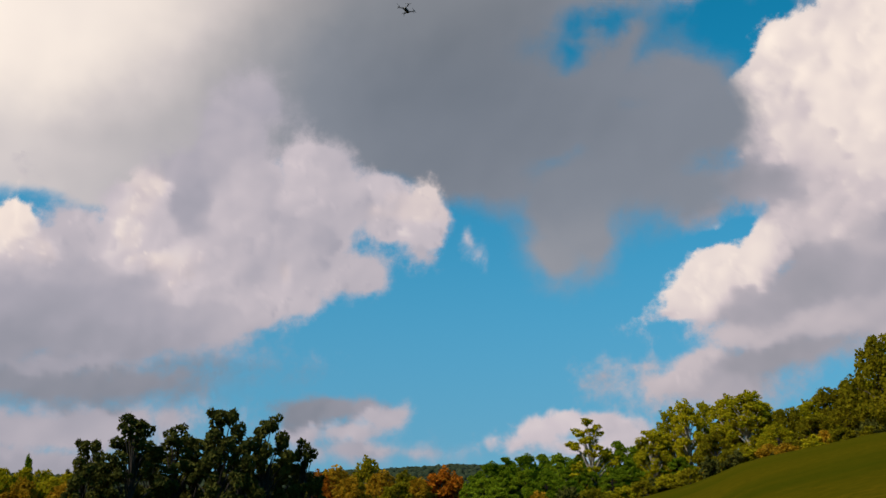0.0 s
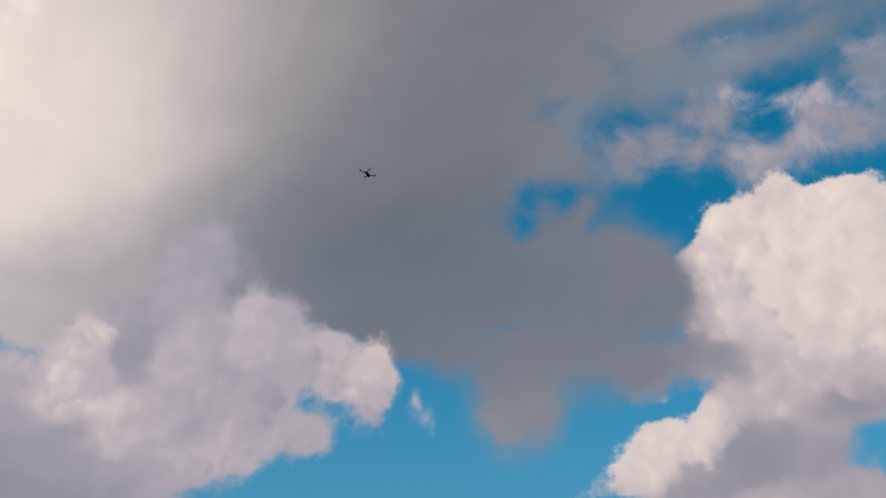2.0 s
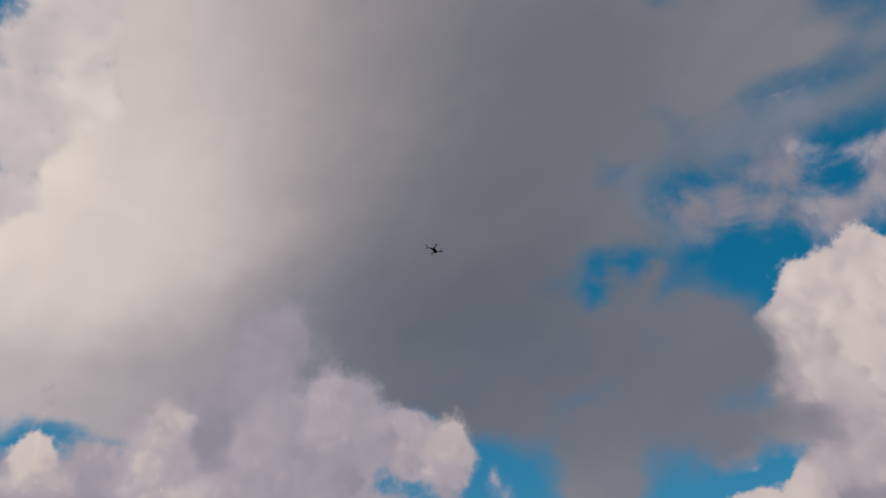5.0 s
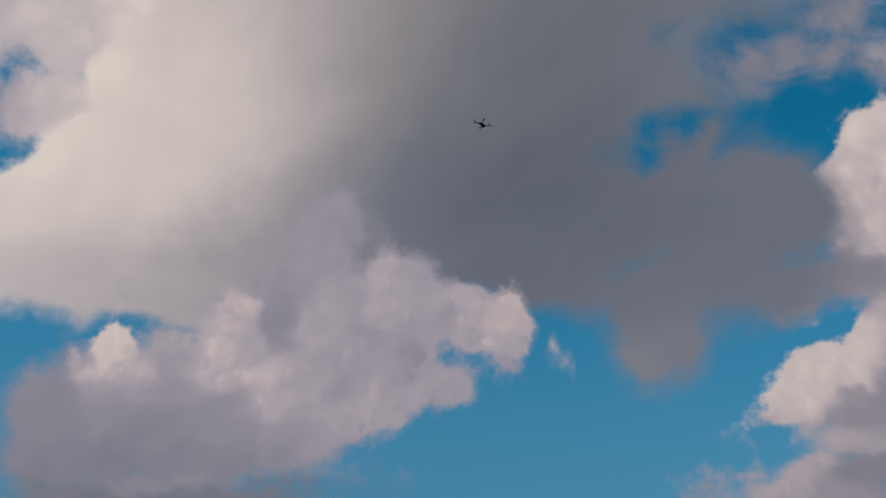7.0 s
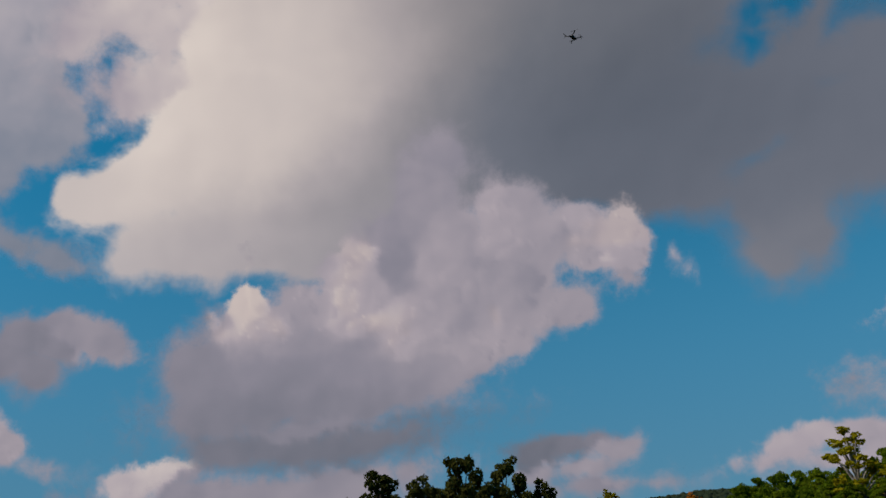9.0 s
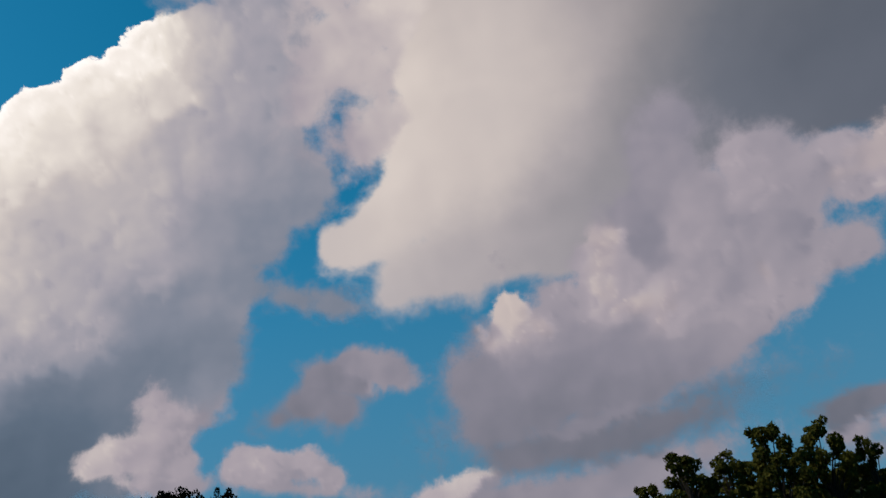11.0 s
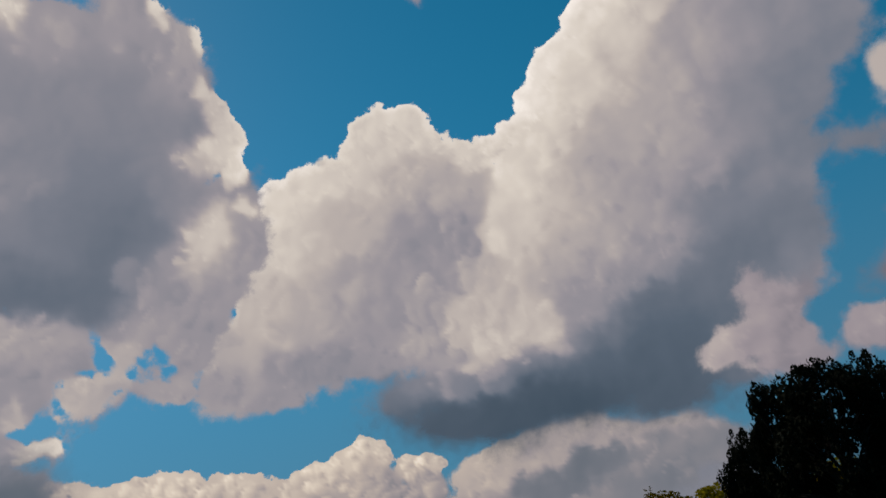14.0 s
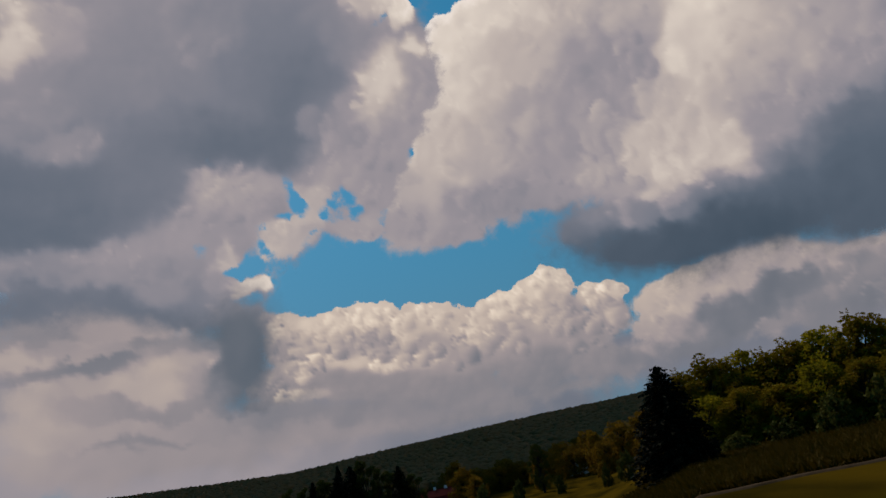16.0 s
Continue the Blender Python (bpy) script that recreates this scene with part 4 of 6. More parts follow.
c.core(117.1, 14.0, 5.26, 2.17, 7)
c.puff(95.8, 21.2, 2.37, 2.37, 10, 0.58, 0.2)
c.puff(96.8, 24.6, 2.34, 2.33, 10, 0.55, 0.2)
c.puff(121.7, 35.4, 4.33, 3.48, -6, 0.66)
c.puff(113.8, 36.2, 4.81, 2.65, -2, 0.55)
c.puff(105.5, 36.2, 5.22, 2.75, 3, 0.48)
c.core(115.9, 35.2, 8.15, 3.31, -2)
c.core(111.1, 32.5, 5.41, 2.10, 1)
c.core(107.9, 26.6, 3.95, 2.98, 5)
c.core(115.8, 28.7, 3.90, 4.21, 0)
c.gap(101.3, 19.7, 0.29, 0.99, -2)
c.gap(99.7, 18.3, 0.82, 0.67, 30)
c.gap(98.4, 19.0, 0.42, 0.64, 40)
c.gap(97.3, 19.6, 0.49, 0.58, 9)
c.gap(96.8, 18.5, 0.53, 0.31, 30)
c.gap(103.7, 17.2, 0.42, 0.56, -24)
c.gap(102.2, 18.8, 0.53, 0.23, -24)
c.gap(100.8, 17.2, 0.50, 0.23, -33)
c.puff(99.7, 19.5, 0.45, 0.82, 39, 0.68, 0.5)
c.puff(101.9, 17.6, 1.28, 0.41, -18, 0.68, 0.4)
c.puff(100.7, 18.1, 0.65, 0.46, -12, 0.66, 0.5)
c.puff(97.2, 17.6, 0.97, 0.46, 10, 0.62, 0.5)
c.puff(119.2, 22.4, 2.20, 1.42, 2, 0.26, 0.6)
c.puff(118.7, 19.9, 3.51, 1.79, 3, 0.22, 0.6)
c.puff(105.9, 20.6, 1.22, 0.98, 8, 0.72, 0.3)
c.puff(107.8, 22.9, 0.35, 0.34, 7, 0.72, 0.3)
c.puff(113.3, 17.7, 3.24, 0.64, 7, 0.64, 0.6)
c.puff(115.2, 24.4, 1.06, 0.71, 3, 0.44, 0.8)
c.gap(104.6, 16.3, 0.94, 0.76, 10)
c.gap(105.5, 16.0, 0.43, 0.38, 10)
c.gap(105.2, 13.1, 0.94, 0.60, 11)
c.puff(104.9, 14.7, 0.68, 0.49, -0, 0.97)
c.puff(104.4, 14.4, 0.36, 0.34, 10, 0.95)
c.puff(106.1, 14.1, 0.64, 0.60, 10, 0.84)
c.puff(106.0, 16.8, 0.25, 0.75, 9, 0.90)
c.billow(3, 6, 0.08, 0.50)
c.build()
c = Cloud("pale grey haze bank over the far ridge", 4200, "soft")
c.puff(115.1, 5.4, 11.2, 2.1, 10, 0.66)
c.puff(117.5, 9.3, 8.5, 1.9, 9, 0.42)
c.puff(100.1, 2.4, 9.2, 1.7, 4, 0.46)
c.puff(110.5, 6.3, 4.7, 0.8, 10, 0.63)
c.puff(89.0, 2.1, 8.6, 1.7, 2, 0.33)
c.puff(110.3, 2.2, 9.3, 1.6, 12, 0.62)
c.puff(96.7, 3.7, 7.8, 2.3, 12, 0.42)
c.puff(121.4, 7.5, 4.6, 5.1, 9, 0.57)
c.puff(73.0, 3.9, 7.1, 1.7, 6, 0.39)
c.puff(66.5, 4.4, 4.9, 2.1, 6, 0.41)
c.puff(80.1, 4.5, 4.5, 1.8, 5, 0.39)
c.puff(62.6, 4.2, 3.6, 2.4, 16, 0.43)
c.puff(67.3, 7.4, 5.3, 1.7, 10, 0.47, 0.6)
c.build()
c = Cloud("row of knobbly sunlit cumulus heads along the horizon", 4000, "knob")
c.puff(104.5, 11.6, 1.14, 0.70, 10, 0.58, 0.0, 0.9)
c.puff(103.0, 11.2, 1.15, 0.94, 10, 0.81, 0.0, 0.9)
c.puff(103.6, 9.7, 1.15, 1.01, 10, 0.60, 0.0, 0.9)
c.puff(101.1, 10.5, 1.09, 1.02, 10, 0.83, 0.0, 0.9)
c.puff(102.0, 8.6, 1.35, 1.16, 10, 0.60, 0.0, 0.9)
c.puff(99.4, 11.0, 1.18, 0.95, 11, 0.85, 0.0, 0.9)
c.puff(97.6, 10.9, 1.27, 1.03, 11, 0.87, 0.0, 0.9)
c.puff(96.2, 10.7, 1.03, 0.95, 11, 0.85, 0.0, 0.9)
c.puff(98.7, 9.2, 1.38, 1.18, 11, 0.66, 0.0, 0.9)
c.puff(96.5, 8.8, 1.19, 1.10, 11, 0.64, 0.0, 0.9)
c.puff(94.8, 9.5, 1.19, 1.03, 11, 0.83, 0.0, 0.9)
c.puff(92.6, 9.9, 1.28, 0.88, 12, 0.85, 0.0, 0.9)
c.puff(94.2, 8.0, 1.59, 1.18, 12, 0.64, 0.0, 0.9)
c.puff(91.2, 8.9, 1.36, 1.03, 12, 0.81, 0.0, 0.9)
c.puff(92.0, 7.1, 1.79, 1.38, 12, 0.60, 0.0, 0.9)
c.puff(89.5, 9.0, 1.20, 1.11, 12, 0.81, 0.0, 0.9)
c.puff(87.7, 9.8, 1.11, 1.03, 13, 0.87, 0.0, 0.9)
c.puff(85.8, 10.5, 1.19, 1.03, 13, 0.90, 0.0, 0.9)
c.puff(84.2, 11.3, 1.03, 0.79, 13, 0.93, 0.0, 0.9)
c.puff(83.3, 10.6, 0.63, 0.79, 14, 0.87, 0.0, 0.9)
c.puff(85.4, 8.9, 1.58, 1.27, 13, 0.73, 0.0, 0.9)
c.puff(87.8, 7.4, 1.98, 1.58, 12, 0.62, 0.0, 0.9)
c.puff(83.6, 8.1, 1.56, 1.57, 13, 0.60, 0.0, 0.9)
c.puff(81.3, 9.0, 1.16, 0.86, 14, 0.85, 0.0, 0.9)
c.puff(79.9, 9.1, 1.00, 0.70, 14, 0.87, 0.0, 0.9)
c.puff(80.5, 7.4, 1.38, 1.33, 14, 0.62, 0.0, 0.9)
c.puff(82.3, 6.6, 1.74, 1.41, 13, 0.56, 0.0, 0.9)
c.puff(104.0, 7.4, 2.28, 1.15, 10, 0.56, 0.2, 0.9)
c.puff(100.1, 6.7, 2.72, 1.35, 11, 0.52, 0.2, 0.9)
c.puff(96.3, 5.6, 3.15, 1.36, 11, 0.52, 0.2, 0.9)
c.puff(91.7, 4.6, 3.16, 1.36, 7, 0.48, 0.3, 0.9)
c.puff(86.4, 4.7, 3.13, 1.36, 2, 0.46, 0.3, 0.9)
c.puff(82.0, 4.5, 2.69, 1.15, 3, 0.48, 0.3, 0.9)
c.puff(98.6, 4.1, 4.65, 1.00, 3, 0.42, 0.5, 0.9)
c.puff(105.0, 5.7, 1.88, 1.13, 11, 0.46, 0.4, 0.9)
c.puff(90.9, 2.9, 3.92, 0.69, 2, 0.44, 0.5, 0.9)
c.puff(84.8, 3.2, 3.10, 0.54, 0, 0.46, 0.5, 0.9)
c.core(96.0, 7.1, 8.63, 2.35, 6)
c.core(85.9, 7.0, 5.12, 2.35, -2)
c.puff(103.3, 11.6, 0.69, 0.35, 10, 0.92, 0.0, 0.9)
c.puff(101.8, 11.3, 0.58, 0.35, 10, 0.92, 0.0, 0.9)
c.puff(100.0, 11.4, 1.02, 0.32, 10, 0.93, 0.0, 0.9)
c.puff(101.2, 10.6, 0.35, 0.66, 45, 0.88, 0.0, 0.9)
c.puff(97.2, 11.5, 1.19, 0.36, 11, 0.96, 0.0, 0.9)
c.puff(95.3, 10.4, 0.72, 0.32, 11, 0.92, 0.0, 0.9)
c.puff(92.6, 10.1, 1.04, 0.32, 12, 0.92, 0.0, 0.9)
c.puff(97.4, 9.5, 0.95, 0.79, 11, 0.58, 0.0, 0.9)
c.puff(100.2, 9.3, 0.35, 0.93, 31, 0.46, 0.0, 0.9)
c.puff(98.7, 9.7, 0.28, 0.94, 11, 0.50, 0.0, 0.9)
c.puff(102.7, 10.7, 0.54, 0.27, 10, 0.54, 0.0, 0.9)
c.puff(101.7, 10.2, 0.27, 0.47, 10, 0.52, 0.0, 0.9)
c.puff(96.1, 9.1, 0.36, 0.75, 11, 0.54, 0.0, 0.9)
c.puff(94.1, 8.7, 0.72, 0.40, 12, 0.58, 0.0, 0.9)
c.puff(101.4, 8.5, 1.09, 0.62, 11, 0.88, 0.0, 0.9)
c.puff(102.9, 8.0, 0.92, 0.85, 10, 0.84, 0.0, 0.9)
c.puff(99.5, 7.9, 1.17, 0.47, 1, 0.92, 0.0, 0.9)
c.puff(98.1, 8.1, 0.63, 0.47, 11, 0.86, 0.0, 0.9)
c.puff(96.6, 7.4, 1.34, 0.51, 6, 0.90, 0.0, 0.9)
c.puff(93.5, 7.4, 1.43, 0.63, 2, 0.86, 0.0, 0.9)
c.puff(90.6, 7.9, 1.19, 0.59, -3, 0.86, 0.0, 0.9)
c.puff(103.7, 6.3, 1.07, 0.69, 11, 0.80, 0.0, 0.9)
c.puff(100.6, 6.4, 1.16, 0.43, 6, 0.56, 0.0, 0.9)
c.puff(97.9, 6.0, 1.56, 0.47, 3, 0.54, 0.0, 0.9)
c.puff(101.8, 6.1, 0.92, 0.38, 6, 0.74, 0.0, 0.9)
c.puff(87.6, 8.4, 0.47, 1.03, 33, 0.62, 0.0, 0.9)
c.puff(85.9, 9.4, 0.39, 0.87, 33, 0.66, 0.0, 0.9)
c.puff(89.0, 7.7, 0.95, 0.55, 2, 0.82, 0.0, 0.9)
c.puff(84.1, 10.0, 0.47, 0.87, 13, 0.74, 0.0, 0.9)
c.billow(1, 12, 0.15, 0.55)
c.build()
c = Cloud("long warm grey cloud bank trailing below a great cumulus", 3650, "bank")
c.puff(77.3, 7.6, 1.22, 0.91, -16, 0.77, 0.0, 0.8)
c.puff(75.5, 8.4, 1.43, 0.98, -16, 0.79, 0.0, 0.8)
c.puff(73.7, 8.0, 1.82, 1.14, 5, 0.74, 0.0, 0.8)
c.puff(76.9, 6.1, 1.85, 1.15, 14, 0.63, 0.0, 0.8)
c.puff(71.7, 8.6, 2.14, 0.97, -0, 0.67, 0.2, 0.8)
c.puff(68.7, 8.5, 2.06, 0.89, 6, 0.65, 0.3, 0.8)
c.puff(65.5, 7.6, 2.60, 0.86, 11, 0.69, 0.3, 0.8)
c.puff(62.7, 7.1, 1.85, 1.05, 12, 0.63, 0.3, 0.8)
c.puff(73.3, 5.6, 2.52, 1.12, -1, 0.34, 0.3, 0.8)
c.puff(69.8, 6.2, 2.41, 1.10, 5, 0.32, 0.4, 0.8)
c.puff(66.7, 6.1, 2.31, 0.90, 5, 0.36, 0.4, 0.8)
c.puff(69.9, 4.5, 1.74, 0.87, -7, 0.50, 0.3, 0.8)
c.puff(67.7, 5.0, 1.69, 0.64, -6, 0.46, 0.3, 0.8)
c.puff(75.6, 4.1, 2.57, 0.67, -2, 0.38, 0.5, 0.8)
c.puff(78.5, 4.4, 1.88, 0.68, 3, 0.44, 0.5, 0.8)
c.puff(79.9, 3.6, 1.90, 0.46, 1, 0.48, 0.6, 0.8)
c.puff(64.2, 5.4, 1.88, 1.42, 16, 0.40, 0.4, 0.8)
c.puff(66.8, 3.5, 1.96, 1.06, 4, 0.42, 0.4, 0.8)
c.core(71.2, 6.2, 5.97, 2.04, 2)
c.puff(64.2, 6.0, 2.92, 1.09, 10, 0.50, 0.3, 0.8)
c.puff(61.2, 5.9, 2.47, 1.45, 16, 0.42, 0.4, 0.8)
c.puff(65.9, 4.5, 3.27, 1.08, 14, 0.40, 0.4, 0.8)
c.billow(6, 7, 0.07, 0.50)
c.build()
c = Cloud("low bands of pale and slate grey cloud", 2850, "soft")
c.puff(120.2, 11.5, 1.56, 0.63, 7, 0.68, 0.3, 0.8)
c.puff(117.3, 11.9, 2.62, 0.36, 7, 0.58, 0.4, 0.8)
c.puff(118.0, 10.5, 2.25, 0.46, 3, 0.40, 0.4, 0.8)
c.puff(114.7, 10.4, 2.03, 0.44, -0, 0.38, 0.4, 0.8)
c.puff(116.5, 9.2, 1.66, 0.64, 9, 0.60, 0.4, 0.8)
c.puff(112.7, 8.6, 1.68, 0.81, 9, 0.70, 0.3, 0.8)
c.puff(113.7, 9.8, 1.04, 0.51, 9, 0.66, 0.3, 0.8)
c.puff(109.3, 9.7, 1.02, 0.83, 9, 0.64, 0.3, 0.8)
c.puff(109.9, 8.1, 1.08, 0.75, 10, 0.60, 0.3, 0.8)
c.puff(106.5, 9.4, 2.16, 2.87, 5, 0.20, 0.2, 0.8)
c.puff(105.8, 10.9, 1.28, 1.85, 10, 0.24, 0.2, 0.8)
c.puff(108.3, 7.8, 1.64, 0.83, -0, 0.34, 0.4, 0.8)
c.puff(110.7, 10.9, 1.79, 0.60, 4, 0.44, 0.4, 0.8)
c.puff(119.5, 8.8, 1.89, 0.90, 9, 0.68, 0.4, 0.8)
c.puff(116.3, 7.8, 1.99, 0.57, 9, 0.58, 0.5, 0.8)
c.puff(111.5, 7.1, 2.82, 0.59, 5, 0.48, 0.5, 0.8)
c.puff(119.6, 7.0, 1.89, 0.76, 10, 0.66, 0.5, 0.8)
c.puff(115.1, 6.0, 3.34, 0.57, 5, 0.64, 0.5, 0.8)
c.puff(109.9, 5.5, 3.57, 0.55, 5, 0.56, 0.5, 0.8)
c.puff(104.3, 5.1, 3.01, 0.53, 3, 0.46, 0.5, 0.8)
c.puff(118.5, 4.6, 3.79, 0.96, 5, 0.62, 0.6, 0.8)
c.puff(111.8, 3.8, 5.19, 0.80, 3, 0.58, 0.6, 0.8)
c.puff(113.5, 4.9, 2.39, 0.29, 5, 0.46, 0.5, 0.8)
c.puff(100.5, 4.4, 3.84, 0.46, 1, 0.44, 0.5, 0.8)
c.puff(105.2, 4.0, 3.71, 0.49, 3, 0.54, 0.5, 0.8)
c.puff(99.2, 3.2, 3.08, 0.38, 2, 0.52, 0.5, 0.8)
c.puff(95.9, 3.7, 2.74, 0.46, 2, 0.48, 0.5, 0.8)
c.puff(119.8, 13.2, 1.89, 0.42, 6, 0.50, 0.4, 0.8)
c.core(106.5, 9.4, 1.68, 2.49, 5)
c.puff(111.5, 10.2, 1.32, 1.19, 11, 0.70, 0.6, 0.9)
c.puff(114.2, 12.6, 1.72, 0.55, 9, 0.62, 0.7, 0.9)
c.puff(116.3, 11.8, 0.80, 0.54, 10, 0.66, 0.6, 0.9)
c.puff(108.8, 8.9, 0.34, 0.49, 12, 0.80, 0.3, 0.9)
c.puff(116.2, 9.1, 1.22, 0.66, 11, 0.70, 0.6, 0.9)
c.puff(115.1, 10.6, 1.85, 0.27, 5, 0.40, 0.5, 0.9)
c.puff(112.3, 11.7, 1.43, 0.35, 5, 0.42, 0.5, 0.9)
c.build()
c = Cloud("grey lilac veil trailing from a dark cloud deck", 3350, "soft")
c.puff(-35.4, 40.7, 3.47, 0.93, -7, 0.21, 1.5)
c.puff(-30.7, 40.1, 3.37, 0.88, 1, 0.25, 1)
c.puff(-38.4, 42.7, 3.37, 1.37, 13, 0.21, 1.6)
c.puff(-26.0, 40.1, 2.47, 0.90, -7, 0.25, 1)
c.puff(-38.3, 37.2, 1.54, 0.83, 22, 0.27, 1.2)
c.puff(-18.6, 39.5, 2.25, 1.55, -22, 0.19, 1.2)
c.puff(-43.0, 43.3, 4.02, 1.98, 17, 0.21, 1.4)
c.puff(-16.9, 39.2, 2.57, 1.53, -14, 0.23, 1.1)
c.puff(-22.6, 40.8, 2.77, 1.34, -10, 0.24, 1.1)
c.puff(-14.5, 37.2, 1.50, 1.93, 10, 0.23, 1.2)
c.puff(-17.2, 36.4, 1.84, 1.91, 11, 0.27, 1.2)
c.gap(-20.2, 36.0, 3.72, 2.26, 25)
c.gap(-27.7, 32.1, 3.09, 0.94, 14)
c.build()
# added cloud, almost wholly out of view, put there to shade the valley
c = Cloud("grey cloud below the sun, added to shade the valley", 3200, "mid")
c.puff(119.8, 37.5, 2.2, 1.9, 20, 0.80)
c.puff(120.8, 34.0, 3.0, 2.4, 0, 0.95)
c.puff(126.0, 36.0, 4.0, 3.0, 0, 0.50)
c.build()

# ---- materials ----
def shader(name, rough=0.8):
    mat = bpy.data.materials.new(name)
    mat.use_nodes = True
    n, l = mat.node_tree.nodes, mat.node_tree.links
    p = n["Principled BSDF"]
    p.inputs["Roughness"].default_value = rough
    p.inputs["Specular IOR Level"].default_value = 0.25
    return mat, n, l, p


def noisy(name, low, high, scale, rough=0.85, bump=0.0, fine=6.0, spread=0.28):
    """Two colours mixed by broad and fine noise, at real-world size."""
    mat, n, l, p = shader(name, rough)
    coord = n.new("ShaderNodeTexCoord")
    broad, grain = n.new("ShaderNodeTexNoise"), n.new("ShaderNodeTexNoise")
    for tex, s, d in ((broad, scale, 4.0), (grain, scale * fine, 6.0)):
        tex.inputs["Scale"].default_value, tex.inputs["Detail"].default_value = s, d
        l.new(coord.outputs["Object"], tex.inputs["Vector"])
    add = n.new("ShaderNodeMath")
    add.operation = "ADD"
    l.new(broad.outputs["Fac"], add.inputs[0])
    l.new(grain.outputs["Fac"], add.inputs[1])
    ramp = n.new("ShaderNodeMapRange")
    ramp.inputs["From Min"].default_value, ramp.inputs["From Max"].default_value = 1 - spread, 1 + spread
    l.new(add.outputs[0], ramp.inputs["Value"])
    mix = n.new("ShaderNodeMix")
    mix.data_type = "RGBA"
    mix.inputs["A"].default_value, mix.inputs["B"].default_value = (*low, 1), (*high, 1)
    l.new(ramp.outputs[0], mix.inputs["Factor"])
    l.new(mix.outputs["Result"], p.inputs["Base Color"])
    if bump:
        b = n.new("ShaderNodeBump")
        b.inputs["Strength"].default_value, b.inputs["Distance"].default_value = 0.8, bump
        l.new(grain.outputs["Fac"], b.inputs["Height"])
        l.new(b.outputs["Normal"], p.inputs["Normal"])
    return mat


def foliage(name, low, high, through=0.25):
    """Leaves: colour varies from leaf to leaf and from tree to tree, and light comes through them."""
    mat, n, l, p = shader(name, 0.7)
    p.inputs["Specular IOR Level"].default_value = 0.02
    geo, info = n.new("ShaderNodeNewGeometry"), n.new("ShaderNodeObjectInfo")
    add = n.new("ShaderNodeMath")
    add.operation = "MULTIPLY_ADD"
    add.inputs[1].default_value = 0.6
    half = n.new("ShaderNodeMath")
    half.operation = "MULTIPLY"
    half.inputs[1].default_value = 0.4
    l.new(info.outputs["Random"], half.inputs[0])
    l.new(geo.outputs["Random Per Island"], add.inputs[0])
    l.new(half.outputs[0], add.inputs[2])
    mix = n.new("ShaderNodeMix")
    mix.data_type = "RGBA"
    mix.inputs["A"].default_value, mix.inputs["B"].default_value = (*low, 1), (*high, 1)
    l.new(add.outputs[0], mix.inputs["Factor"])
    l.new(mix.outputs["Result"], p.inputs["Base Color"])
    thin, both = n.new("ShaderNodeBsdfTranslucent"), n.new("ShaderNodeMixShader")
    l.new(mix.outputs["Result"], thin.inputs["Color"])
    both.inputs[0].default_value = through
    l.new(p.outputs[0], both.inputs[1])
    l.new(thin.outputs[0], both.inputs[2])
    l.new(both.outputs[0], n["Material Output"].inputs["Surface"])
    return mat


BARK = noisy("bark", (0.035, 0.026, 0.018), (0.10, 0.08, 0.06), 3.0, bump=0.02)
DARK_BARK = noisy("dark_bark", (0.010, 0.008, 0.006), (0.026, 0.021, 0.016), 3.0, bump=0.02)
PALE_BARK = noisy("pale_bark", (0.16, 0.14, 0.11), (0.36, 0.33, 0.28), 3.0, bump=0.02)
LEAVES = {
    # oaks and dark bushes: cloud shade is put into the leaf colour
    "dark": foliage("cloud_shaded_leaves", (0.026, 0.031, 0.007), (0.090, 0.088, 0.016), 0.2),
    # near-black needles: the shade of backlit trees is put into the colour
    "needles": foliage("backlit_needles", (0.003, 0.005, 0.003), (0.009, 0.011, 0.005), 0.03),
    "pine": foliage("pine_needles", (0.050, 0.100, 0.004), (0.190, 0.250, 0.010), 0.45),
    "green": foliage("green_leaves", (0.170, 0.170, 0.004), (0.420, 0.350, 0.010), 0.5),
    "olive": foliage("olive_leaves", (0.100, 0.095, 0.004), (0.250, 0.205, 0.008), 0.5),
    "edge": foliage("wood_edge_leaves", (0.110, 0.080, 0.004), (0.200, 0.138, 0.006), 0.3),
    "lime": foliage("lime_leaves", (0.180, 0.160, 0.004), (0.330, 0.270, 0.008), 0.4),
    "gold": foliage("golden_leaves", (0.180, 0.110, 0.005), (0.400, 0.220, 0.012), 0.4),
    "rust": foliage("rust_leaves", (0.240, 0.075, 0.005), (0.420, 0.140, 0.010), 0.4),
    "amber": foliage("amber_leaves", (0.110, 0.066, 0.006), (0.210, 0.118, 0.009), 0.4),
    "wood": foliage("far_wood_leaves", (0.118, 0.066, 0.027), (0.138, 0.080, 0.030), 0.05),
    "hill": foliage("hill_leaves", (0.014, 0.024, 0.014), (0.034, 0.044, 0.022), 0.05),
    "meadow": foliage("meadow_stems", (0.032, 0.021, 0.001), (0.052, 0.034, 0.003)),
}

# ---- ground: one sheet, rising to the right, falling to the valley on the left ----
NEAR = ((-180, 0.05), (-70, 0.13), (-40, 0.14), (-28, 0.134), (-20, 0.099), (-17, 0.070), (-13, 0.045), (-5, 0.010), (10, -0.010), (30, -0.018),
        (50, -0.026), (66, -0.050), (78, -0.056), (84, -0.105), (100, -0.115), (118, -0.09), (150, 0.0), (180, 0.05))
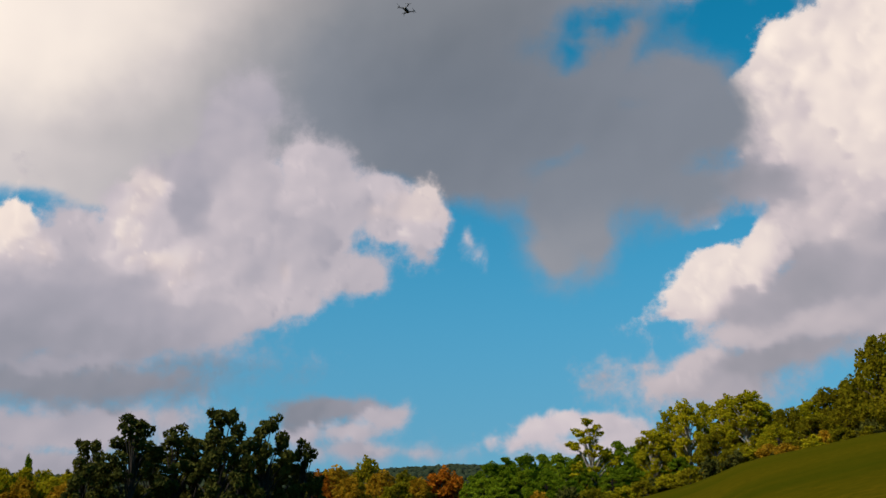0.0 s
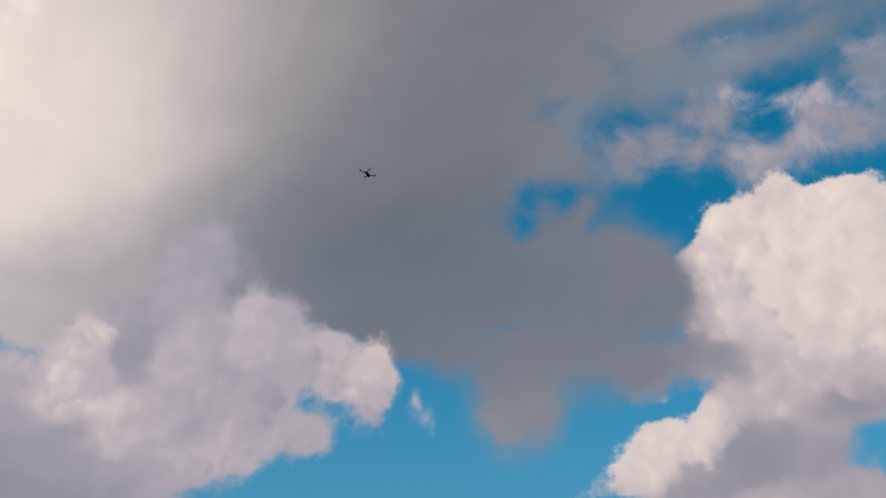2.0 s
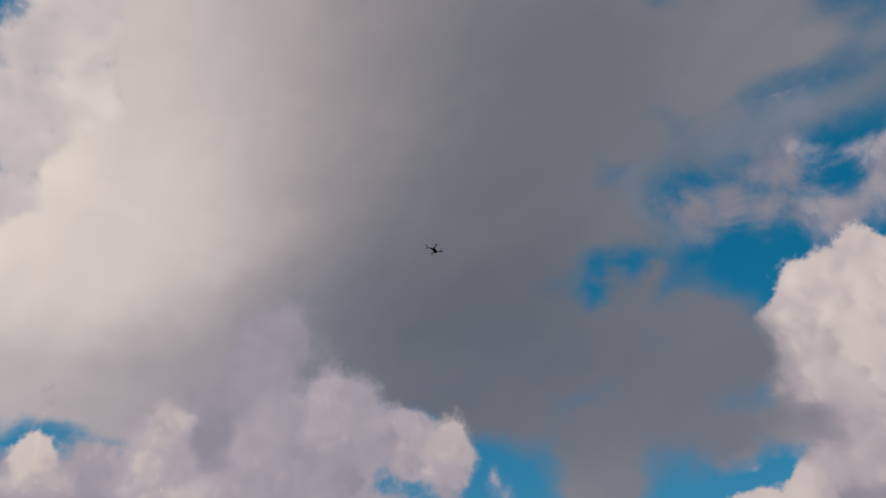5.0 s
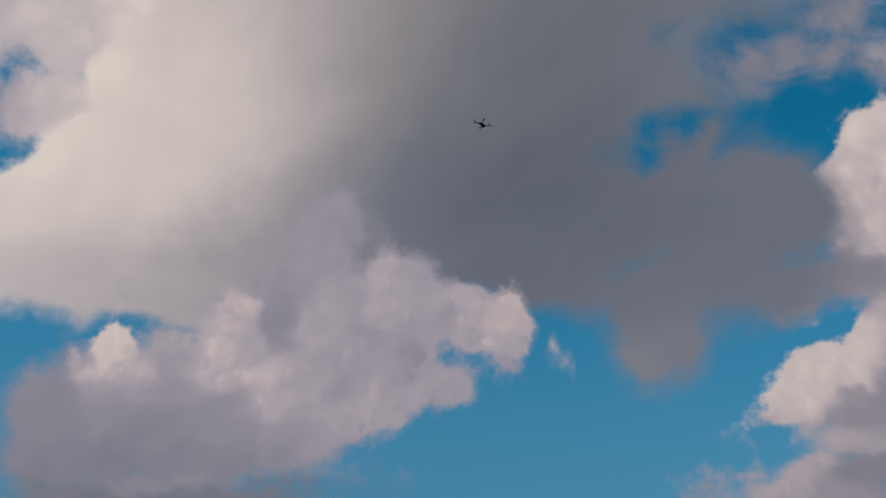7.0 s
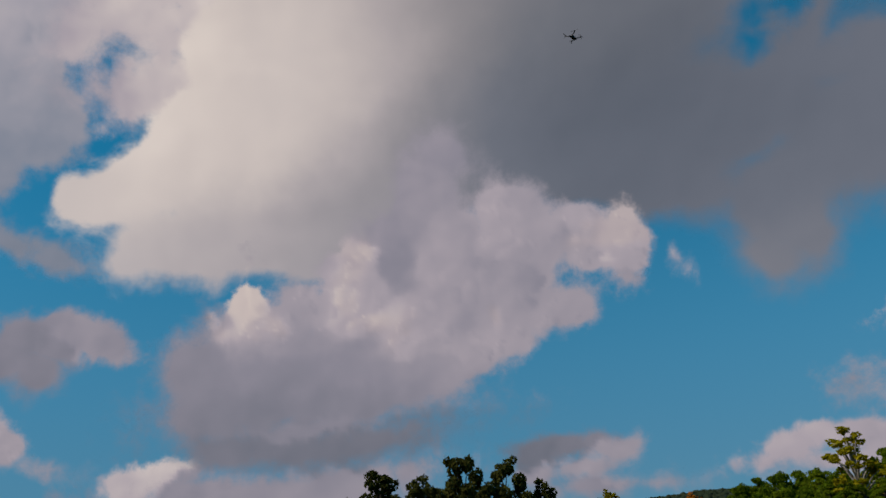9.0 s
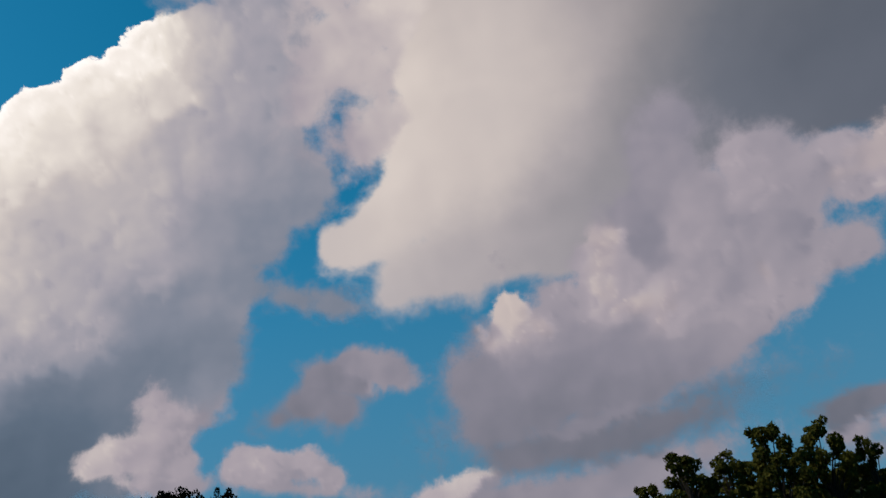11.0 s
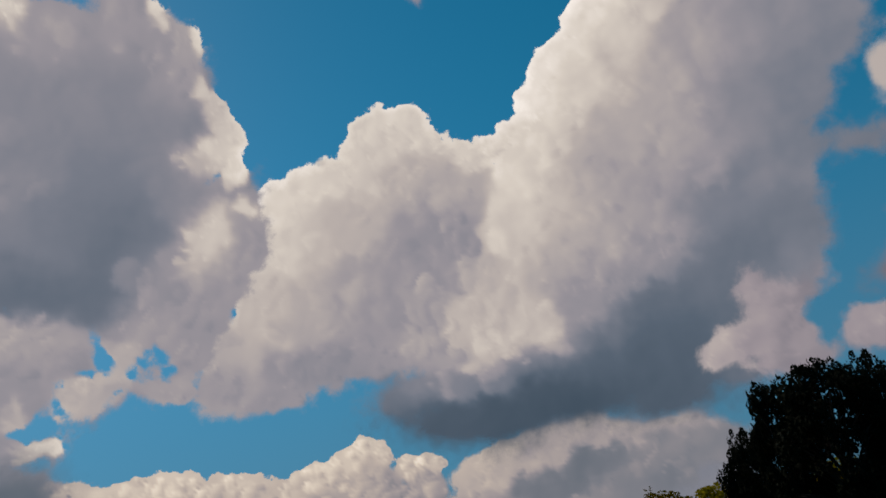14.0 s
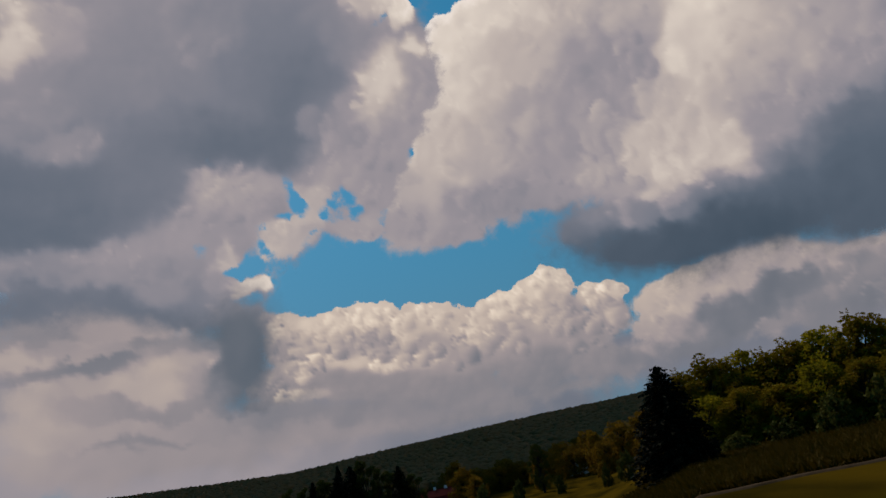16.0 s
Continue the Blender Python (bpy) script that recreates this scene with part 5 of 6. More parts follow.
FAR = ((-180, 3.0), (-40, 4.5), (-12, 2.0), (-6, 2.3), (-1, 2.75), (4, 2.4), (12, 2.0), (20, 1.7), (28, 1.8), (45, 1.9), (60, 1.7), (80, 1.7),
       (92, 1.6), (104, 1.2), (116, 1.8), (140, 2.5), (180, 3.0))
RIDGE = 1300.0


def along(table, az):
    az = (az + 180) % 360 - 180
    return float(np.interp(az, [a for a, _ in table], [b for _, b in table]))


def height(x, y):
    """The ground's height at x, y."""
    r, az = math.hypot(x, y), math.degrees(math.atan2(-x, y))
    near = along(NEAR, az) * 125 * (1 - math.exp(-r / 125))
    far = EYE + math.tan(radians(along(FAR, az))) * RIDGE
    k = min(1.0, max(0.0, (r - 260) / (RIDGE - 260)))
    k = k * k * (3 - 2 * k)
    z = near * (1 - k) + far * k
    rough = noise.fractal(Vector((x, y, 0)) * 0.02, 1.0, 2.0, 3)
    return z + rough * min(0.25, r * 0.003) + (noise.noise(Vector((x, y, 5)) * 0.004) * 9 * k if r > 300 else 0)


def spot(az, r, sink=0.0):
    a = radians(az)
    x, y = -math.sin(a) * r, math.cos(a) * r
    return Vector((x, y, height(x, y) - sink))


def ground_material():
    mat, n, l, p = shader("field_grass", 0.95)
    coord = n.new("ShaderNodeTexCoord")
    mapping = n.new("ShaderNodeMapping")
    mapping.inputs["Rotation"].default_value = (0, 0, radians(25))
    mapping.inputs["Scale"].default_value = (0.05, 0.22, 0.1)
    l.new(coord.outputs["Object"], mapping.inputs["Vector"])
    swath, patch, grain = (n.new("ShaderNodeTexNoise") for _ in range(3))
    for tex, s, d in ((swath, 1.0, 3.0), (patch, 0.02, 5.0), (grain, 4.0, 8.0)):
        tex.inputs["Scale"].default_value, tex.inputs["Detail"].default_value = s, d
    l.new(mapping.outputs[0], swath.inputs["Vector"])
    l.new(coord.outputs["Object"], patch.inputs["Vector"])
    l.new(coord.outputs["Object"], grain.inputs["Vector"])

    def blend(fac, low, high, a, b):
        ramp = n.new("ShaderNodeMapRange")
        ramp.inputs["From Min"].default_value, ramp.inputs["From Max"].default_value = low, high
        l.new(fac, ramp.inputs["Value"])
        mix = n.new("ShaderNodeMix")
        mix.data_type = "RGBA"
        l.new(ramp.outputs[0], mix.inputs["Factor"])
        for key, v in (("A", a), ("B", b)):
            if isinstance(v, tuple):
                mix.inputs[key].default_value = (*v, 1)
            else:
                l.new(v, mix.inputs[key])
        return mix.outputs["Result"]

    mown = blend(swath.outputs["Fac"], 0.38, 0.62, (0.022, 0.030, 0.001), (0.068, 0.047, 0.002))
    worn = blend(patch.outputs["Fac"], 0.4, 0.65, mown, (0.054, 0.048, 0.002))
    full = blend(grain.outputs["Fac"], 0.3, 0.9, worn, (0.027, 0.029, 0.001))
    # browner grass on the lower, left side of the field, cloud shade put into its colour
    axes = n.new("ShaderNodeSeparateXYZ")
    l.new(coord.outputs["Object"], axes.inputs[0])
    shaded_grass = blend(swath.outputs["Fac"], 0.38, 0.62, (0.020, 0.015, 0.002), (0.056, 0.036, 0.003))
    full = blend(axes.outputs["X"], -22, -12, shaded_grass, full)
    away = n.new("ShaderNodeVectorMath")
    away.operation = "LENGTH"
    l.new(coord.outputs["Object"], away.inputs[0])
    full = blend(away.outputs["Value"], 380, 520, full, (0.050, 0.034, 0.014))
    l.new(full, p.inputs["Base Color"])
    p.inputs["Specular IOR Level"].default_value = 0.0
    b = n.new("ShaderNodeBump")
    b.inputs["Strength"].default_value, b.inputs["Distance"].default_value = 0.7, 0.05
    l.new(grain.outputs["Fac"], b.inputs["Height"])
    l.new(b.outputs["Normal"], p.inputs["Normal"])
    return mat


def ground():
    radii = [0.0] + [1.2 * 1.11 ** i for i in range(80)]
    radii = [r for r in radii if r < 4700] + [4700.0]
    turns = 240
    verts, faces = [(0, 0, height(0, 0.001))], []
    for r in radii[1:]:
        for k in range(turns):
            a = 2 * math.pi * k / turns
            x, y = -math.sin(a) * r, math.cos(a) * r
            verts.append((x, y, height(x, y)))
    for k in range(turns):
        faces.append((0, 1 + (k + 1) % turns, 1 + k))
    for i in range(len(radii) - 2):
        a, b = 1 + i * turns, 1 + (i + 1) * turns
        for k in range(turns):
            j = (k + 1) % turns
            faces.append((a + k, a + j, b + j, b + k))
    me = bpy.data.meshes.new("ground")
    me.from_pydata(verts, [], faces)
    me.polygons.foreach_set("use_smooth", np.ones(len(faces), bool))
    me.materials.append(ground_material())
    tagged(new("ground", me), "sloping mown field running down to a wooded valley", "field", kind="structure")


ground()


# ---- trees ----
def mesh_part(name, verts, faces, material, parent, label="", smooth=False):
    me = bpy.data.meshes.new(name)
    me.from_pydata([tuple(v) for v in verts], [], faces)
    if smooth:
        me.polygons.foreach_set("use_smooth", np.ones(len(faces), bool))
    me.materials.append(material)
    ob = new(name, me)
    ob.parent = parent
    return tagged(ob, label)


def tube(verts, faces, points, radii, sides=7):
    """A tapered limb along points."""
    start = len(verts)
    for i, p in enumerate(points):
        ahead = (points[min(i + 1, len(points) - 1)] - points[max(i - 1, 0)]).normalized()
        u = ahead.orthogonal().normalized()
        v = ahead.cross(u)
        for k in range(sides):
            a = 2 * math.pi * k / sides
            verts.append(p + (u * math.cos(a) + v * math.sin(a)) * radii[i])
    for i in range(len(points) - 1):
        for k in range(sides):
            a, b = start + i * sides + k, start + i * sides + (k + 1) % sides
            faces.append((a, b, b + sides, a + sides))
    faces.append(tuple(start + (len(points) - 1) * sides + k for k in range(sides)))


def leaves(rng, centres, spans, count, size, flat=1.0):
    """Small bent leaf pairs scattered through clumps. Returns verts and faces."""
    centres, spans = np.array(centres), np.array(spans)
    share = spans ** 2 / (spans ** 2).sum()
    pick = rng.choice(len(centres), count, p=share)
    way = rng.normal(size=(count, 3))
    way /= np.linalg.norm(way, axis=1, keepdims=True)
    out = rng.uniform(0.35, 1.0, count) ** 0.5
    spot_ = centres[pick] + way * (spans[pick] * out)[:, None] * np.array((1, 1, flat))
    a = rng.normal(size=(count, 3)) + way * 0.4
    a /= np.linalg.norm(a, axis=1, keepdims=True)
    b = np.cross(a, rng.normal(size=(count, 3)))
    b /= np.linalg.norm(b, axis=1, keepdims=True)
    s = (size * rng.uniform(0.6, 1.4, count))[:, None]
    c = np.cross(a, b)
    v = np.stack([spot_ - a * s, spot_ + b * s * 0.55 + c * s * 0.18, spot_ + a * s, spot_ - b * s * 0.55 + c * s * 0.18], 1).reshape(-1, 3)
    f = np.arange(count * 4).reshape(-1, 4)
    return v, f.tolist()


def broadleaf(name, label, seed, tall, wide, leaf, bark=BARK, count=5000, size=0.16, clumps=46, bare=0.22, clump=0.16, spiky=0.0, flat=0.9, dome=0.7):
    """A broad-leaved tree with a crown of leaf clumps on forked limbs."""
    rng = np.random.default_rng(seed)
    root = new(name)
    tagged(root, label, "tree", group=name.replace("_", " ") + "s round the field")
    verts, faces = [], []
    lean = Vector((rng.normal() * 0.04, rng.normal() * 0.04, 1)) * tall
    stem = [Vector((0, 0, -0.3))] + [lean * k + Vector((rng.normal(), rng.normal(), 0)) * 0.02 * tall * k for k in (0.15, 0.35, 0.6, 0.85)]
    thick = 0.022 * tall + 0.03
    tube(verts, faces, stem, [thick * 1.5, thick, thick * 0.8, thick * 0.5, thick * 0.2])
    centres, spans = [], []
    for i in range(clumps):
        k = (i + rng.uniform()) / clumps
        h = bare + (0.93 - bare) * (k if dome > 0.5 else k ** 0.7)
        # crown wider in the middle, broken outline
        span = wide / 2 * math.sin(math.pi * min(0.97, 0.16 + 0.80 * k)) ** dome * rng.uniform(0.45, 1.0)
        a = i * 2.399 + rng.uniform(-0.5, 0.5)
        tip = Vector((math.cos(a) * span, math.sin(a) * span, tall * h + rng.uniform(-0.04, 0.05 + spiky) * tall))
        fork = stem[0].lerp(lean, max(0.12, h * 0.62))
        bend = fork.lerp(tip, 0.55) + Vector((0, 0, 0.04 * tall))
        tube(verts, faces, [fork, bend, tip], [thick * 0.35, thick * 0.2, thick * 0.06], 5)
        centres.append(tip)
        spans.append(clump * wide * rng.uniform(0.55, 1.15))
        for _ in range(2):
            side = tip + Vector(rng.normal(size=3) * clump * wide * 0.5 * np.array((1, 1, 1 if dome > 0.5 else 0.3)))
            centres.append(side)
            spans.append(clump * wide * rng.uniform(0.25, 0.6))
    for k in (0.8, 0.9, 0.97) if dome > 0.5 else (0.5, 0.65, 0.8):
        centres.append(lean * k)
        spans.append(clump * wide * (1.25 - k) * 1.6)
    mesh_part("trunk", verts, faces, bark, root, smooth=True)
    v, f = leaves(rng, centres, spans, count, size, flat)
    mesh_part("crown", v, f, LEAVES[leaf], root)
    return root


def conifer(name, label, seed, tall, wide, leaf, count=90, whorls=22, bare=0.06, sag=0.28, blade=0.17, power=0.8):
    """A spruce: whorls of sagging boughs, each a fan of needle sprays."""
    rng = np.random.default_rng(seed)
    root = new(name)
    tagged(root, label, "tree", group=name.replace("_", " ") + "s round the field")
    verts, faces = [], []
    thick = 0.02 * tall
    tube(verts, faces, [Vector((0, 0, -0.3)), Vector((0, 0, tall * 0.5)), Vector((0, 0, tall * 0.99))], [thick, thick * 0.6, 0.02])
    v, f = [], []
    for i in range(whorls):
        k = i / (whorls - 1)
        z = tall * (bare + (0.97 - bare) * k)
        reach = wide / 2 * (1 - k) ** power + 0.12
        for j in range(max(5, int(11 * (1 - k) + 4))):
            a = j * 2 * math.pi / max(5, int(11 * (1 - k) + 4)) + rng.uniform(-0.3, 0.3) + i
            r = reach * rng.uniform(0.78, 1.08)
            out = Vector((math.cos(a), math.sin(a), 0))
            tip = Vector((0, 0, z)) + out * r + Vector((0, 0, -sag * r + 0.12 * tall / whorls * rng.normal()))
            tube(verts, faces, [Vector((0, 0, z)), Vector((0, 0, z + 0.02 * r)).lerp(tip, 0.55), tip], [0.05, 0.03, 0.01], 4)
            for _ in range(int(count * (0.25 + r / (wide / 2)))):
                q = rng.uniform(0.12, 1.05)
                mid = Vector((0, 0, z)).lerp(tip, q) + Vector(rng.normal(size=3)) * (0.10 + 0.06 * r * (1.1 - q))
                s = blade * rng.uniform(0.6, 1.3)
                along_ = (out * 0.7 + Vector(rng.normal(size=3)) * 0.55 + Vector((0, 0, -0.35))).normalized()
                cross = along_.cross(Vector(rng.normal(size=3))).normalized()
                n0 = len(v)
                v.extend((mid - along_ * s, mid + cross * s * 0.4, mid + along_ * s, mid - cross * s * 0.4))
                f.append((n0, n0 + 1, n0 + 2, n0 + 3))
    mesh_part("trunk", verts, faces, BARK, root, smooth=True)
    mesh_part("crown", v, f, LEAVES[leaf], root)
    return root


def crown_size(proto):
    """Height of the top and width of a tree's crown, leaving out stray leaves."""
    crown = next(o for o in proto.children if o.name.startswith("crown"))
    co = np.empty(len(crown.data.vertices) * 3)
    crown.data.vertices.foreach_get("co", co)
    co = co.reshape(-1, 3)
    return np.quantile(co[:, 2], 0.9985), 2 * np.quantile(np.hypot(co[:, 0], co[:, 1]), 0.97)


def plant(proto, az, r, top, wide, used=[]):
    """Stands a tree at its heading and distance, so tall that its top is seen at the height top, in degrees; wide: degrees."""
    foot = spot(az, r, 0.1)
    tall0, wide0 = crown_size(proto)
    tall = EYE + r * math.tan(radians(top)) - foot.z
    sx = r * radians(wide) / wide0
    m = Matrix.Translation(foot) @ Matrix.Rotation(len(used) * 2.1, 4, "Z") @ Matrix.Diagonal((sx, sx, tall / tall0, 1))
    if proto.name in used:
        ob = copy_thing(proto, m @ Matrix.Diagonal([1 / k for k in proto.scale] + [1]))
    else:
        proto.matrix_basis, ob = m, proto
        used.append(proto.name)
    used.append(ob.name)
    return ob


oaks = [broadleaf("oak_tree", "green oak with a broken leafy crown, cloud shade in its leaf colour", 10 + i, 7.0, 3.6, "dark", DARK_BARK, count=6500, size=0.12, clumps=40, bare=0.08, clump=0.12, spiky=0.05)
        for i in range(3)]
for i, (az, r, top, wide) in enumerate(((22.9, 46, 4.3, 3.0), (20.4, 45, 6.0, 4.6), (17.6, 47, 5.4, 4.6), (14.7, 44, 6.5, 4.3), (11.9, 45, 6.2, 4.0), (9.5, 46, 4.6, 3.2),
                                        (16.2, 50, 4.6, 4.6), (10.8, 51, 3.6, 4.0), (19.2, 51, 4.0, 4.2), (21.8, 50, 3.0, 3.6), (13.3, 50, 4.8, 4.2), (8.9, 50, 2.2, 2.6))):
    plant(oaks[i % 3], az, r, top, wide)

golds = [broadleaf("maple_tree", "round golden autumn maple", 30 + i, 9.0, 7.0, leaf, count=3600, size=0.30, clumps=40, bare=0.1, clump=0.15)
         for i, leaf in enumerate(("gold", "olive", "rust", "lime"))]
for k, az, r, top, wide in ((0, 7.4, 140, 2.9, 3.0), (2, 8.3, 135, 2.6, 2.6), (1, 5.2, 160, 3.6, 2.6), (0, 4.2, 138, 2.6, 2.8), (0, 6.2, 130, 2.3, 2.6), (1, 2.4, 140, 2.6, 2.8),
                            (2, 0.2, 132, 2.9, 3.2), (0, 1.6, 128, 2.2, 2.4), (2, -0.9, 136, 2.5, 2.2), (1, 3.2, 125, 1.9, 3.0), (3, 24.2, 150, 2.3, 2.2), (3, 25.4, 156, 2.4, 2.2), (3, 26.6, 160, 2.5, 2.4), (3, 27.8, 158, 2.5, 2.2),
                            (3, 29.0, 165, 2.5, 2.6), (3, 25.0, 142, 2.0, 2.2), (0, 26.4, 140, 1.9, 2.4), (3, 27.6, 142, 2.0, 2.2), (0, 24.2, 138, 1.7, 2.0), (3, 31.0, 170, 2.2, 3.6), (3, 34.0, 170, 2.2, 3.6), (3, 37.0, 175, 2.1, 3.6), (0, 41.0, 175, 2.0, 3.8),
                            (3, 45.0, 175, 2.6, 3.8), (3, 47.0, 165, 2.9, 3.6)):
    plant(golds[k], az, r, top, wide)

pines = [broadleaf("pine_tree", "bushy sunlit green pine with layered boughs", 50 + i, 9.0, 6.5, "pine", DARK_BARK, count=7000, size=0.2, clumps=52, bare=0.03, clump=0.13, flat=0.65) for i in range(2)]
for i, (az, top, wide, r) in enumerate(((-2.0, 2.3, 2.4, 128), (-3.2, 3.2, 2.6, 130), (-4.4, 3.5, 2.8, 133), (-5.6, 3.7, 2.8, 130), (-6.8, 3.7, 2.8, 134), (-8.0, 3.7, 2.8, 130), (-9.2, 3.6, 2.6, 126),
                                        (-2.8, 2.2, 2.4, 114), (-4.2, 2.6, 2.4, 112), (-5.6, 2.7, 2.6, 112), (-7.0, 2.7, 2.6, 112), (-8.4, 2.8, 2.4, 110), (-9.8, 2.8, 2.2, 108), (-3.6, 1.6, 2.2, 104), (-6.2, 1.8, 2.2, 102), (-8.6, 2.0, 2.2, 100),
                                        (-11.9, 4.5, 2.6, 116), (-13.2, 4.2, 2.4, 114), (-10.8, 3.5, 2.2, 118), (-14.4, 3.8, 2.2, 112), (-12.6, 3.2, 2.4, 106), (-15.8, 3.4, 2.2, 108), (-11.4, 2.8, 2.2, 104), (26.4, 3.3, 0.9, 175))):
    plant(pines[i % 2], az, r, top, wide)

poplars = [broadleaf("poplar_tree", "tall slim poplar with thinning yellow-green leaves", 70 + i, 10.0, 5.6, "green", PALE_BARK, count=9000, size=0.17, clumps=64, bare=0.03, clump=0.13, spiky=0.03)
           for i in range(3)]
for i, (az, r, top, wide) in enumerate(((-14.2, 110, 5.2, 2.9), (-15.5, 112, 6.6, 2.4), (-16.5, 110, 7.1, 2.4), (-17.6, 114, 6.9, 1.6),
                                        (-19.0, 106, 7.3, 2.9), (-20.3, 104, 7.5, 3.5), (-21.1, 106, 6.8, 2.9))):
    plant(poplars[i % 3], az, r, top, wide)
airy = broadleaf("poplar_tree", "slender young tree with sparse yellow-green leaves", 79, 10.0, 4.2, "green", PALE_BARK, count=2300, size=0.2, clumps=40, bare=0.1, clump=0.11, spiky=0.05)
plant(airy, -10.2, 110, 6.0, 3.8)
slope = [broadleaf("hillside_tree", "dense olive-green tree on the field's edge", 90 + i, 7.0, 6.0, leaf, count=6500, size=0.18, clumps=40, bare=0.06, clump=0.15)
         for i, leaf in enumerate(("olive", "green", "olive"))]
for i, (az, r, top, wide) in enumerate(((-22.6, 104, 6.3, 3.2), (-23.8, 106, 6.8, 3.5), (-25.2, 108, 7.4, 3.5), (-26.6, 108, 7.9, 3.5), (-27.6, 110, 8.2, 3.2), (-24.4, 98, 5.8, 3.0), (-26.2, 97, 6.3, 3.2),
                                        (-22.0, 98, 5.4, 2.8), (-18.2, 104, 5.0, 2.8), (-28.6, 92, 10.5, 4.5), (-30.4, 94, 11.0, 5.0), (-29.8, 86, 8.0, 3.8), (-32.5, 95, 10.5, 5.0), (-35.5, 96, 10.0, 5.0))):
    plant(slope[i % 3], az, r, top, wide)
bushes = [broadleaf("bush", "low rounded bush on the field margin", 110 + i, 2.2, 2.6, leaf, count=1300, size=0.16, clumps=20, bare=0.02, clump=0.2)
          for i, leaf in enumerate(("dark", "olive", "gold", "rust", "green"))]
for i, (az, r, top, wide) in enumerate(((-8.4, 92, 1.6, 2.0), (-10.2, 88, 1.5, 2.2), (-11.9, 90, 1.5, 2.0), (-6.4, 94, 1.3, 2.0), (-13.4, 96, 2.0, 1.8), (-14.9, 98, 2.3, 1.8), (-16.4, 96, 2.7, 1.8), (-17.6, 96, 3.4, 1.6),
                                        (-18.8, 96, 3.9, 1.4), (-20.2, 95, 3.9, 1.6), (-21.4, 94, 4.1, 1.6), (-22.8, 92, 4.4, 1.6), (-24.2, 90, 4.6, 1.8), (-25.8, 89, 5.0, 1.8), (-27.4, 87, 5.4, 1.8), (-15.6, 92, 1.8, 1.6))):
    plant(bushes[(0, 1, 4, 2, 1, 4, 1)[i % 7]], az, r, top, wide)

rng = np.random.default_rng(21)
for i in range(52):
    az = -8.5 - i * 0.42 + rng.uniform(-0.2, 0.2)
    r = float(np.interp(-az, (8, 14, 20, 30), (96, 100, 96, 84))) + rng.uniform(-2, 3)
    z = spot(az, r).z + rng.uniform(0.7, 2.0)
    plant(bushes[(0, 1, 4, 1, 2, 1, 0, 3)[rng.integers(0, 8)]], az, r, math.degrees(math.atan2(z - EYE, r)), rng.uniform(0.9, 1.9))
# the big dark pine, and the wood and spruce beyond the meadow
scots = [broadleaf("scots_pine", "big pine with a broad ragged crown, backlit shade in its near-black green", 130 + i, 8.0, 6.5, "needles", DARK_BARK, count=26000, size=0.10, clumps=90, bare=0.04, clump=0.11, spiky=0.0, flat=0.8, dome=0.6)
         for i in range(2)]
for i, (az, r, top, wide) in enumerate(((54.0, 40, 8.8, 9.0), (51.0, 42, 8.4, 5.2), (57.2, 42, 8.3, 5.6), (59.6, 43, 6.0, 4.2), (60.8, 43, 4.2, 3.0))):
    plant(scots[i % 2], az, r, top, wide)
spruce = conifer("spruce_tree", "dense spruce standing in the meadow, backlit shade in its near-black green", 140, 10.0, 6.2, "needles", count=64, whorls=26, blade=0.2, sag=0.25, power=0.62)
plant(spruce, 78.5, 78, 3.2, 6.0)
wood = [broadleaf("wood_tree", "tall yellow-olive tree at the wood's edge", 150 + i, 14.0, 8.0, leaf, DARK_BARK, count=8000, size=0.21, clumps=52, bare=0.06, clump=0.16)
        for i, leaf in enumerate(("edge", "edge", "olive"))]
for i, (az, r, top, wide) in enumerate(((77.0, 118, 2.7, 4.6), (75.2, 116, 3.4, 4.9), (73.2, 118, 3.1, 4.6), (71.4, 117, 2.8, 4.9), (69.6, 115, 3.3, 4.9), (68.0, 113, 3.4, 4.9), (65.8, 112, 3.8, 5.1),
                                        (64.0, 112, 3.3, 5.1), (62.2, 112, 3.3, 5.1), (60.2, 113, 2.9, 5.1), (57.6, 115, 2.9, 5.4), (54.8, 116, 2.9, 5.4), (52.0, 118, 2.9, 5.4), (49.4, 120, 2.7, 5.1),
                                        (76.0, 108, 0.7, 4.1), (73.8, 107, 0.9, 4.3), (71.2, 106, 0.7, 4.3), (68.8, 105, 1.3, 4.3), (66.4, 104, 1.1, 4.3), (64.0, 103, 1.1, 4.3), (61.6, 103, 0.9, 4.3))):
    plant(wood[i % 3], az, r, top, wide)
for i, (az, r, top, wide) in enumerate(((68.4, 92, -0.6, 2.8), (65.2, 90, -0.2, 3.0), (62.0, 88, 0.0, 3.0), (74.6, 96, -1.9, 2.4), (71.8, 95, -1.7, 2.4), (82.0, 150, -1.6, 1.4), (83.4, 170, -2.2, 0.8),
                                        (86.6, 200, -2.3, 0.8), (89.4, 210, -2.0, 0.9), (91.8, 215, -1.9, 1.3))):
    plant(bushes[0], az, r, top, wide)
ambers = [broadleaf("amber_tree", "dim amber-brown autumn tree on the valley slope", 170 + i, 12.0, 8.0, "amber", DARK_BARK, count=3600, size=0.3, clumps=40, bare=0.05, clump=0.16) for i in range(2)]
for i, (az, r, top, wide) in enumerate(((87.7, 230, 0.0, 1.5), (84.0, 280, 0.2, 2.4), (82.0, 260, 0.4, 2.6), (80.4, 240, 0.7, 2.4), (86.0, 300, -0.2, 2.4), (90.0, 320, -0.5, 2.2), (92.0, 330, -0.7, 2.2), (94.0, 330, -0.6, 2.2))):
    plant(ambers[i % 2] if i else oaks[0], az, r, top, wide)
